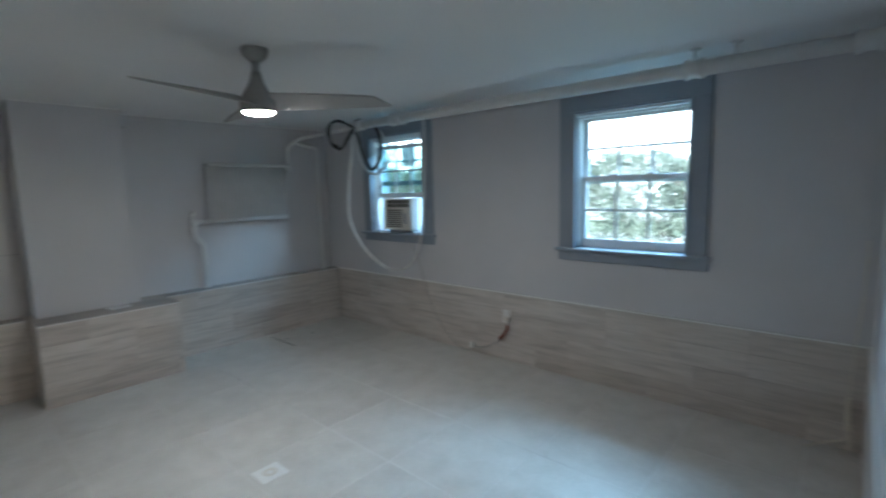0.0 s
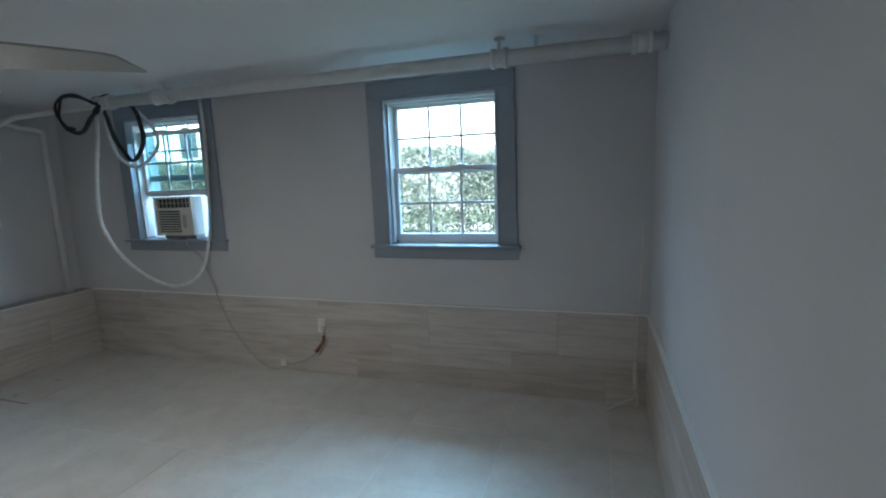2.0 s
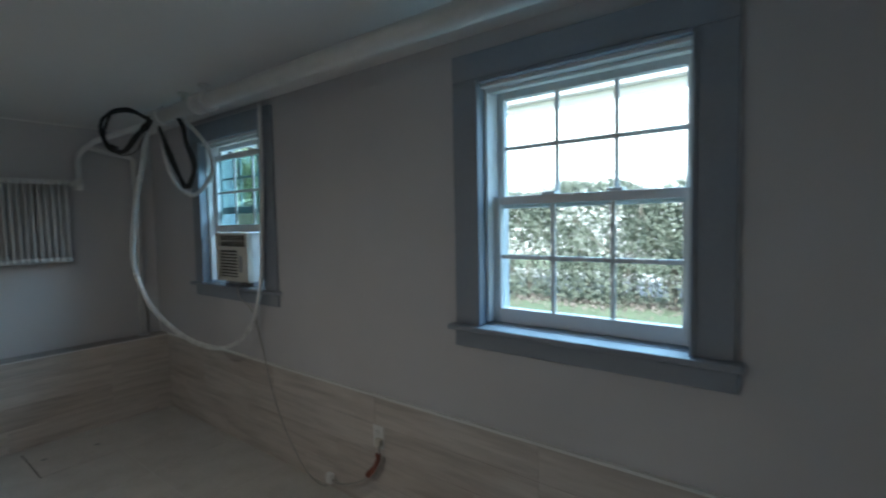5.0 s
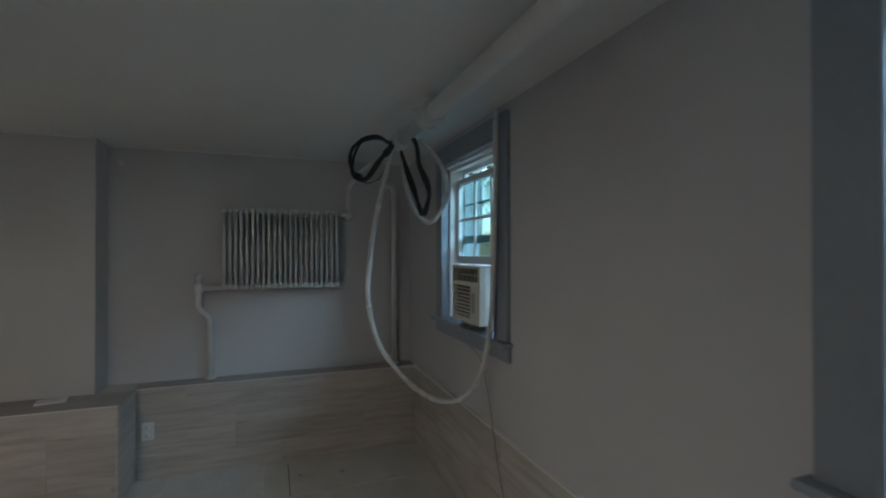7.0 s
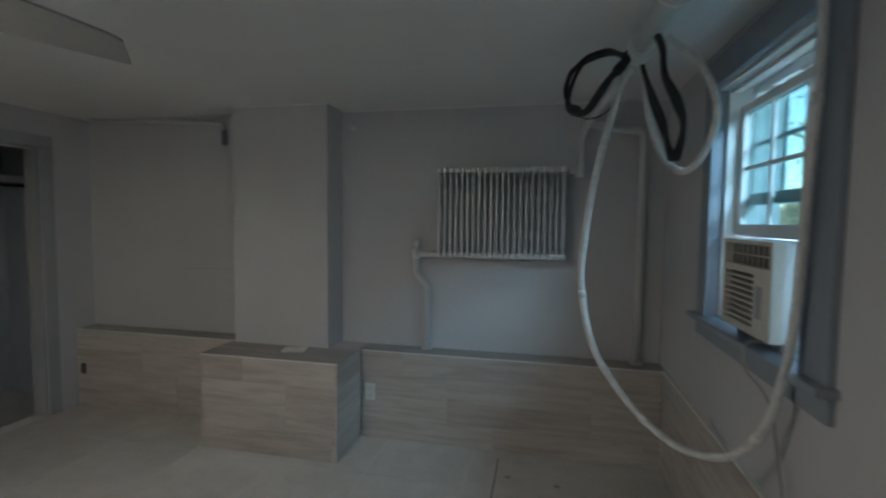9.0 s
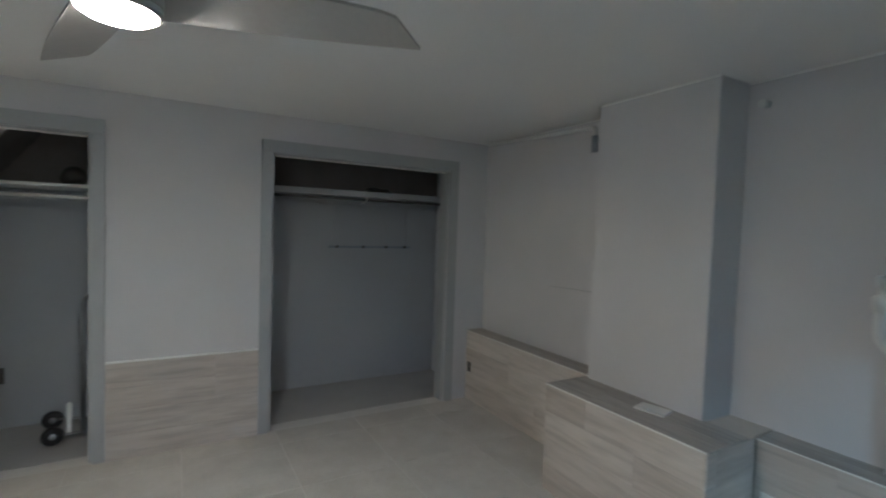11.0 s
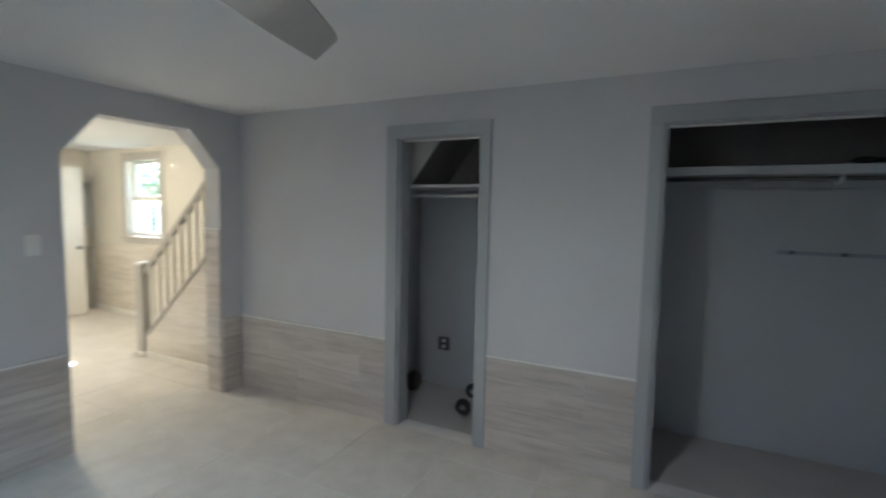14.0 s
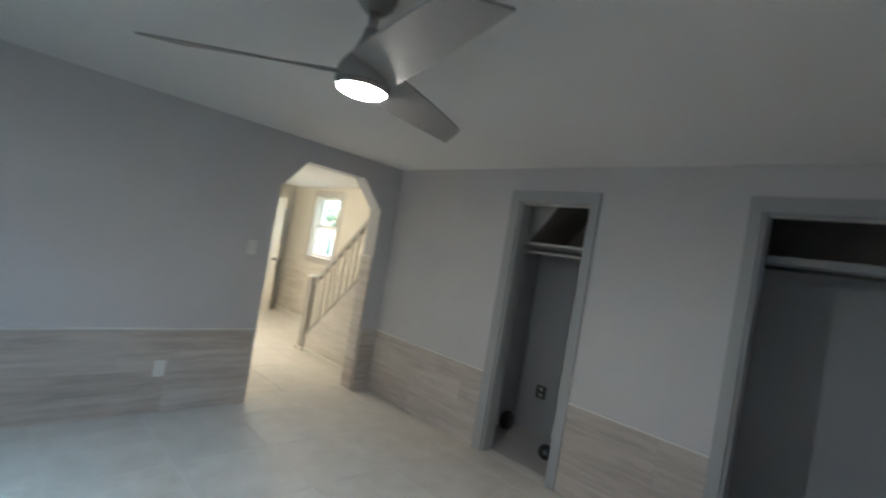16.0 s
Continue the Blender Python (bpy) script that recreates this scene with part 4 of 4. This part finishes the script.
cuboid(shaft, (STAIRWELL[0] - 0.1, STAIRWELL[2] - 0.1, 4.2), (STAIRWELL[1] + 0.1, STAIRWELL[3] + 0.1, 4.3))
thing("stairwell_wall", shaft, HALL_WALL, "cream painted walls of the stairwell", "wall", kind="structure")


def ceiling_lamp(at, label):
    ob = holder("ceiling_light", at, label, "ceiling light", "warm ceiling lights")
    part("base", lathe([(0, 0), (0.16, 0), (0.16, -0.02), (0.145, -0.03), (0, -0.03)]), HALL_WHITE, ob)
    part("globe", lathe([(0.14, -0.028), (0.135, -0.06), (0.10, -0.09), (0.05, -0.105), (0, -0.108)]), HALL_LAMP, ob, "glowing warm glass globe")
    return ob


# added lamp, out of view up the shaft, to warm the stair and hall
ceiling_lamp((5.75, -4.95, 4.2), "unseen warm lamp added at the top of the stairwell")
ceiling_lamp((7.4, -3.72, H), "warm lit ceiling light in the hall")

hw = holder("window_3", ((HALL_WIN[0] + HALL_WIN[1]) / 2, HALL_S, 1.0), "white double-hung hall window with taupe casing", "window", kind="structure")
for a, b in ((HALL_WIN[0] - 0.09, HALL_WIN[0]), (HALL_WIN[1], HALL_WIN[1] + 0.09)):
    part("side_casing", under(hw, box((a, HALL_S, 1.10), (b, HALL_S + 0.02, 2.11), 0.003)), WINDOW_TAUPE, hw)
part("head_casing", under(hw, box((HALL_WIN[0] - 0.09, HALL_S, 2.11), (HALL_WIN[1] + 0.09, HALL_S + 0.022, 2.21), 0.003)), WINDOW_TAUPE, hw)
part("window_sill", under(hw, box((HALL_WIN[0] - 0.12, HALL_S - 0.15, 1.07), (HALL_WIN[1] + 0.12, HALL_S + 0.05, 1.10), 0.005)), WINDOW_TAUPE, hw)
part("apron", under(hw, box((HALL_WIN[0] - 0.09, HALL_S, 1.0), (HALL_WIN[1] + 0.09, HALL_S + 0.018, 1.07), 0.003)), WINDOW_TAUPE, hw)
for z0, z1, y in ((1.10, 1.62, -0.07), (1.59, 2.11, -0.11)):
    bm = bmesh.new()
    a, b, yy = HALL_WIN[0], HALL_WIN[1], HALL_S + y
    cuboid(bm, (a, yy - 0.018, z0), (a + 0.045, yy + 0.018, z1), 0.003)
    cuboid(bm, (b - 0.045, yy - 0.018, z0), (b, yy + 0.018, z1), 0.003)
    cuboid(bm, (a + 0.045, yy - 0.018, z0), (b - 0.045, yy + 0.018, z0 + 0.05), 0.003)
    cuboid(bm, (a + 0.045, yy - 0.018, z1 - 0.04), (b - 0.045, yy + 0.018, z1), 0.003)
    leaf = part("sash", under(hw, bm), HALL_WHITE, hw)
    glass = part("pane", under(hw, box((a + 0.045, yy - 0.003, z0 + 0.05), (b - 0.045, yy + 0.001, z1 - 0.04))), GLASS, leaf)
    glass.visible_shadow = False

hall_tiles = thing("wainscot_hall", box((6.62, HALL_S, 0.0), (HALL_X, HALL_S + 0.004, 0.955)), GROUT, "hall wainscot of wood-look tile, paled for warm lamplight", "wainscot", kind="structure")
lay_planks(hall_tiles, pose(HALL_X - 0.01, HALL_S + 0.004, 0, 0, 0, 180), HALL_X - 6.64, 0.955, rows=6, seed=61, material=LIT_PLANK)
thing("baseboard", box((6.62, HALL_S + 0.013, 0.0), (HALL_X, HALL_S + 0.026, 0.07), 0.003), HALL_WHITE, "white painted hall baseboard", "baseboard", kind="structure")


def open_door():
    ob = holder("door_1", (8.98, -5.11, 0.0), "plain white flush door standing open in the hall", "door", kind="structure")
    part("leaf", under(ob, box((8.96, -5.13, 0.012), (9.0, -4.36, 2.0), 0.003)), HALL_WHITE, ob)
    knob = part("door_knob", lathe([(0, 0), (0.027, 0), (0.025, 0.008), (0.011, 0.012), (0.011, 0.035), (0.024, 0.045), (0.027, 0.058), (0.018, 0.07), (0, 0.073)], 20), STEEL, ob, "steel knob")
    knob.matrix_local = pose(-0.02, 0.05, 0.93, 0, -90, 0)
    return ob


open_door()


def staircase():
    ob = holder("staircase", (6.0, -4.9, 0.0), "painted wooden stair with grey balusters and a tiled side", "staircase")
    slope, foot = 0.92, 6.66
    rise, going = 0.187, 0.187 / slope
    y0, y1 = HALL_S + 0.03, -4.47
    for k in range(7):
        x1, z = foot - 0.12 - k * going, (k + 1) * rise
        x0 = max(x1 - going - 0.02, W + E_THICK)
        part("tread", under(ob, box((x0, y0, z - 0.03), (x1 + 0.02, y1, z), 0.006)), RAIL, ob)
        part("riser", under(ob, box((x1 - 0.02, y0, z - rise), (x1, y1, z - 0.03))), HALL_WHITE, ob)

    def top(x):
        return 0.17 + (6.52 - x) * slope

    side = part("side_panel", under(ob, prism([(6.50, 0.0), (6.50, top(6.50)), (W + E_THICK + 0.01, top(W + E_THICK + 0.01)), (W + E_THICK + 0.01, 0.0)], -4.47, -4.44)), LIT_PLANK, ob, "wood-look tiled stair side, paled for warm lamplight")
    part("stringer_cap", under(ob, prism([(6.50, top(6.50)), (6.50, top(6.50) + 0.03), (W + E_THICK + 0.01, top(W + E_THICK + 0.01) + 0.03), (W + E_THICK + 0.01, top(W + E_THICK + 0.01))], -4.485, -4.43)), RAIL, ob)
    part("base_trim", under(ob, box((W + E_THICK + 0.01, -4.44, 0.0), (6.50, -4.425, 0.05), 0.003)), HALL_WHITE, ob)
    post = part("newel_post", under(ob, box((6.50, -4.51, 0.0), (6.60, -4.41, 0.925), 0.004)), RAIL, ob)
    part("newel_cap", under(ob, box((6.485, -4.525, 0.925), (6.615, -4.395, 0.95), 0.005)), HALL_WHITE, post)
    part("newel_foot", under(ob, box((6.48, -4.53, 0.0), (6.64, -4.39, 0.045), 0.004)), HALL_WHITE, post)
    part("handrail", under(ob, prism([(6.50, 0.83), (6.50, 0.89), (W + E_THICK + 0.01, 0.89 + (6.50 - W - E_THICK - 0.01) * slope), (W + E_THICK + 0.01, 0.83 + (6.50 - W - E_THICK - 0.01) * slope)], -4.485, -4.435)), RAIL, ob)
    for k in range(11):
        x = 6.41 - k * 0.115
        part("baluster", under(ob, box((x - 0.016, -4.475, top(x) + 0.01), (x + 0.016, -4.445, 0.84 + (6.50 - x) * slope), 0.002)), HALL_WALL, ob)
    return ob


staircase()
radiator("radiator", (HALL_X - 0.012, -5.03, 1.17), 0.36, 0.68, 7, -90, "white painted tube radiator in the hall corner")
hall_pipe = holder("hall_pipe", (HALL_X - 0.06, -5.3, 0.0), "white painted pipe rising to the hall radiator", "pipe")
part("pipe", under(hall_pipe, tube(bent([(HALL_X - 0.06, -5.385, 0.0), (HALL_X - 0.06, -5.385, 0.90), (HALL_X - 0.06, -5.2, 0.93), (HALL_X - 0.06, -5.2, 1.2)], 0.05), 0.018)), PIPE, hall_pipe)
part("pipe", under(hall_pipe, tube(bent([(HALL_X - 0.06, -5.36, 1.83), (HALL_X - 0.06, -5.40, 1.85), (HALL_X - 0.06, -5.40, 2.1), (HALL_X - 0.06, -5.3, H)], 0.05), 0.018)), PIPE, hall_pipe)
thing("leaning_board", prism([(-5.25, 0.0), (-5.19, 0.0), (-5.30, 0.92), (-5.345, 0.92)], HALL_X - 0.11, HALL_X - 0.085, "x"), RAIL, "brown-grey narrow board leaning in the hall corner", "board")

# ---- outdoors ----
GRADE = -0.25
GRASS = surface("lawn_grass", (0.065, 0.10, 0.05), (0.15, 0.175, 0.11), 0.9, scale=3.5, fine=45, bump=0.6)
STUCCO = surface("white_stucco", (0.70, 0.69, 0.66), (0.80, 0.79, 0.76), 0.85, scale=1.0, fine=30, bump=0.3)
TIMBER = surface("dark_timber", (0.045, 0.05, 0.058), (0.075, 0.08, 0.09), 0.7, scale=2, fine=30, bump=0.2)
ROOF = surface("grey_shingle", (0.30, 0.30, 0.30), (0.38, 0.375, 0.37), 0.85, scale=3, fine=20, bump=0.4)
CONCRETE = surface("pale_concrete", (0.42, 0.41, 0.39), (0.52, 0.51, 0.48), 0.85, scale=1.2, fine=40, bump=0.2)
LEAF = surface("hedge_leaf", (0.13, 0.15, 0.115), (0.22, 0.24, 0.185), 0.7, scale=1.4, fine=14, bump=0.0)
TREE_LEAF = surface("tree_leaf", (0.14, 0.19, 0.10), (0.24, 0.30, 0.17), 0.5, scale=1.4, fine=14, bump=0.0)
LITTER = surface("leaf_litter", (0.10, 0.085, 0.075), (0.19, 0.155, 0.135), 0.85, scale=8, fine=40, bump=0.5)
BARK = surface("bark", (0.07, 0.055, 0.045), (0.13, 0.105, 0.085), 0.85, scale=6, fine=40, bump=0.6)
DARK_GLASS = surface("house_window_glass", (0.05, 0.06, 0.07), (0.09, 0.10, 0.11), 0.12, scale=1, fine=8, bump=0.0)
thing("ground", box((-400, -400, GRADE - 0.2), (400, 400, GRADE)), GRASS, "mown green lawn", "ground", kind="structure")
thing("driveway", box((-40, 9.2, GRADE), (40, 13.5, GRADE + 0.02)), CONCRETE, "pale concrete driveway behind the hedge", "driveway", kind="structure")


def let_through(m, share):
    """Lets part of the light pass through thin leaves, in their own colour."""
    nodes, links = m.node_tree.nodes, m.node_tree.links
    out = nodes["Principled BSDF"]
    thin, mix = nodes.new("ShaderNodeBsdfTranslucent"), nodes.new("ShaderNodeMixShader")
    links.new(out.inputs["Base Color"].links[0].from_socket, thin.inputs[0])
    mix.inputs[0].default_value = share
    links.new(out.outputs[0], mix.inputs[1])
    links.new(thin.outputs[0], mix.inputs[2])
    links.new(mix.outputs[0], nodes["Material Output"].inputs[0])


for foliage_paint in (LEAF, TREE_LEAF):
    let_through(foliage_paint, 0.5)


def leaves(name, spots, size, seed, paint=None):
    """Many small folded leaves at those places, as one mesh."""
    rnd = np.random.RandomState(seed)
    n = len(spots)
    a = rnd.normal(size=(n, 3))
    a /= np.linalg.norm(a, axis=1)[:, None]
    b = np.cross(a, rnd.normal(size=(n, 3)))
    b /= np.linalg.norm(b, axis=1)[:, None]
    s = size * rnd.uniform(0.6, 1.4, (n, 1))
    verts = np.stack([spots - a * s, spots + b * s * 0.5, spots + a * s, spots - b * s * 0.5], 1).reshape(-1, 3)
    data = bpy.data.meshes.new(name)
    data.from_pydata(verts.tolist(), [], [(4 * i, 4 * i + 1, 4 * i + 2, 4 * i + 3) for i in range(n)])
    data.materials.append(paint or LEAF)
    return data


fallen = np.random.RandomState(17)
drift = np.stack([fallen.uniform(-16, 9, 11000), 7.9 + fallen.normal(size=11000) * 0.45, GRADE + fallen.uniform(0.012, 0.05, 11000)], 1)
strewn = np.stack([fallen.uniform(-12, 9, 2600), fallen.uniform(2.5, 7.6, 2600), GRADE + fallen.uniform(0.01, 0.03, 2600)], 1)
drift = np.concatenate([drift, strewn])
tagged(new("leaf_litter", leaves("leaf_litter", drift, 0.032, 18, LITTER)), "brown fallen leaves under the hedge and on the lawn", "litter", kind="stuff")


def hedge(name, x0, x1, y0, y1, top, count, seed, label):
    rnd = np.random.RandomState(seed)
    ob = holder(name, ((x0 + x1) / 2, (y0 + y1) / 2, GRADE), label, "hedge")
    stems = bmesh.new()
    hubs = []
    pick = random.Random(seed)
    for k in range(int((x1 - x0) * 5)):
        x, y = pick.uniform(x0, x1), pick.uniform(y0 + 0.3, y1 - 0.3)
        for j in range(3):
            tip = Vector((x + pick.uniform(-0.5, 0.5), y + pick.uniform(-0.5, 0.5), GRADE + pick.uniform(1.2, top - GRADE - 0.1)))
            tube(smooth_line([(x, y, GRADE), (x + pick.uniform(-0.12, 0.12), y, GRADE + 0.7), tip], 4), 0.011, 5, stems)
            hubs.append(tip)
            hubs.append(tip * 0.6 + Vector((x, y, GRADE + 0.6)) * 0.4)
    part("stems", under(ob, stems), BARK, ob)
    hubs = np.array(hubs)
    near = hubs[rnd.randint(0, len(hubs), count)] + rnd.normal(size=(count, 3)) * (0.28, 0.28, 0.24)
    crown = np.stack([rnd.uniform(x0, x1, count), rnd.uniform(y0, y1, count), top - np.abs(rnd.normal(size=count)) * 0.35], 1)
    crown[:, 2] += 0.12 * np.sin(crown[:, 0] * 2.1) + 0.07 * np.sin(crown[:, 0] * 5.3)
    low = np.stack([rnd.uniform(x0, x1, count * 3), rnd.uniform(y0, y1, count * 3), rnd.uniform(GRADE + 0.08, top - 0.3, count * 3)], 1)
    thick = 0.55 + 0.45 * np.sin(low[:, 0] * 1.7 + 0.6 * np.sin(low[:, 0] * 4.1)) * np.sin(low[:, 2] * 2.6 + low[:, 0])
    low = low[rnd.uniform(0, 1, count * 3) < thick]
    spots = np.concatenate([near, crown, low])
    spots = spots[spots[:, 2] > GRADE + 0.10] - np.array(ob.location)
    foliage = new("foliage", leaves("foliage", spots, 0.037, seed))
    foliage.parent = ob
    tagged(foliage, kind="stuff")
    return ob


hedge("hedge", -16, 9, 7.3, 8.7, 2.2, 56000, 5, "loose green hedge with bare stems behind the lawn")


def tree_thing(at, tall, spread, count, seed):
    pick = random.Random(seed)
    rnd = np.random.RandomState(seed)
    ob = holder("tree", at, "leafy green garden tree", "tree", "garden trees")
    trunk = bmesh.new()
    tips = []
    fork = tall * 0.35
    for k in range(6):
        tube([Vector((0, 0, fork * k / 6)), Vector((0.03 * math.sin(k), 0, fork * (k + 1) / 6))], 0.13 - 0.008 * k, 8, trunk)
    for k in range(12):
        a = 2 * math.pi * k / 12 + pick.uniform(-0.3, 0.3)
        r, h = spread * pick.uniform(0.4, 0.9), tall * pick.uniform(0.5, 0.95)
        tip = Vector((r * math.cos(a), r * math.sin(a), h))
        tube(smooth_line([(0, 0, fork * 0.95), (tip.x * 0.4, tip.y * 0.4, fork + (h - fork) * 0.6), tip], 4), 0.04, 6, trunk)
        tips += [tip, tip * 0.7 + Vector((0, 0, fork * 0.3))]
    part("trunk", trunk, BARK, ob)
    tips = np.array(tips)
    spots = tips[rnd.randint(0, len(tips), count)] + rnd.normal(size=(count, 3)) * spread * 0.2
    crown = new("crown", leaves("crown", spots, 0.09, seed, TREE_LEAF))
    crown.parent = ob
    tagged(crown, kind="stuff")
    return ob


tree_thing((-15.5, 10.5, GRADE), 5.5, 2.4, 7000, 3)
tree_thing((27.0, -19.5, GRADE), 5.6, 3.2, 3000, 7)
tree_thing((33.0, -21.0, GRADE), 6.2, 3.4, 3000, 8)


def neighbour_house():
    ob = holder("house", (-3, 23, GRADE), "white stucco neighbour house with dark timber trim", "house")
    part("wall", box((-20, -3, 0), (12, 5, 7.6)), STUCCO, ob)
    gable = part("roof", prism([(-3.6, 7.55), (1.0, 9.4), (5.6, 7.55)], -20.4, 12.4, "x"), ROOF, ob)
    part("chimney", box((2.0, 0.4, 8.6), (2.9, 1.3, 10.4), 0.02), STUCCO, gable)
    for x in (-16, -10.5, 9.0):
        for z in (0.9, 3.5):
            win = part("window", box((x - 0.65, -3.05, z), (x + 0.65, -2.98, z + 1.45), 0.01), TIMBER, ob)
            for s in (-0.56, 0.04):
                part("pane", box((x + s, -3.07, z + 0.09), (x + s + 0.52, -3.05, z + 1.36)), DARK_GLASS, win)
    for x in (-19.9, -13.2, -7.7, 11.9):
        part("timber", box((x - 0.11, -3.04, 3.1), (x + 0.11, -2.99, 5.55), 0.01), TIMBER, ob)
    for x in (3.85, 6.15):
        part("timber", box((x - 0.13, -3.04, 3.9), (x + 0.13, -2.99, 6.6), 0.01), TIMBER, ob)
    part("timber", box((3.72, -3.045, 6.6), (6.28, -2.99, 6.8), 0.01), TIMBER, ob)
    part("bay_panel", box((3.98, -3.02, 3.9), (6.02, -2.995, 6.6)), ROOF, ob, "pale grey panel")
    for x0, x1 in ((3.95, 4.85), (5.9, 5.0)):
        part("timber", prism([(x0, 4.0), (x0 + 0.16, 4.0), (x1 + 0.16, 5.6), (x1, 5.6)], -3.035, -2.99), TIMBER, ob)
    return ob


neighbour_house()

# ---- floor tiles ----
STEP = 0.595
flat = Matrix(((1, 0, 0, 0), (0, 0, 1, 0), (0, -1, 0, 0), (0, 0, 0, 1)))
rnd = random.Random(12)
for i in range(-4, 13):
    for j in range(-4, 7):
        x0, y0 = 1.80 + i * STEP, -3.53 + j * STEP
        x1, y1 = x0 + STEP, y0 + STEP
        for rx0, ry0, rx1, ry1 in ((0.0, S, W + E_THICK, 0.0), (W + E_THICK, HALL_S, HALL_X, HALL_N)):
            a0, b0, a1, b1 = max(x0, rx0), max(y0, ry0), min(x1, rx1), min(y1, ry1)
            if a1 - a0 < 0.03 or b1 - b0 < 0.03:
                continue
            tile = new("tile", piece_mesh("tile", round(a1 - a0 - 0.004, 3), round(b1 - b0 - 0.004, 3), 0.006, FLOOR))
            tile.parent = floor
            tile.matrix_local = Matrix.Translation((a0 + 0.002, b0 + 0.002, -0.006 + rnd.uniform(-0.0004, 0.0004))) @ flat
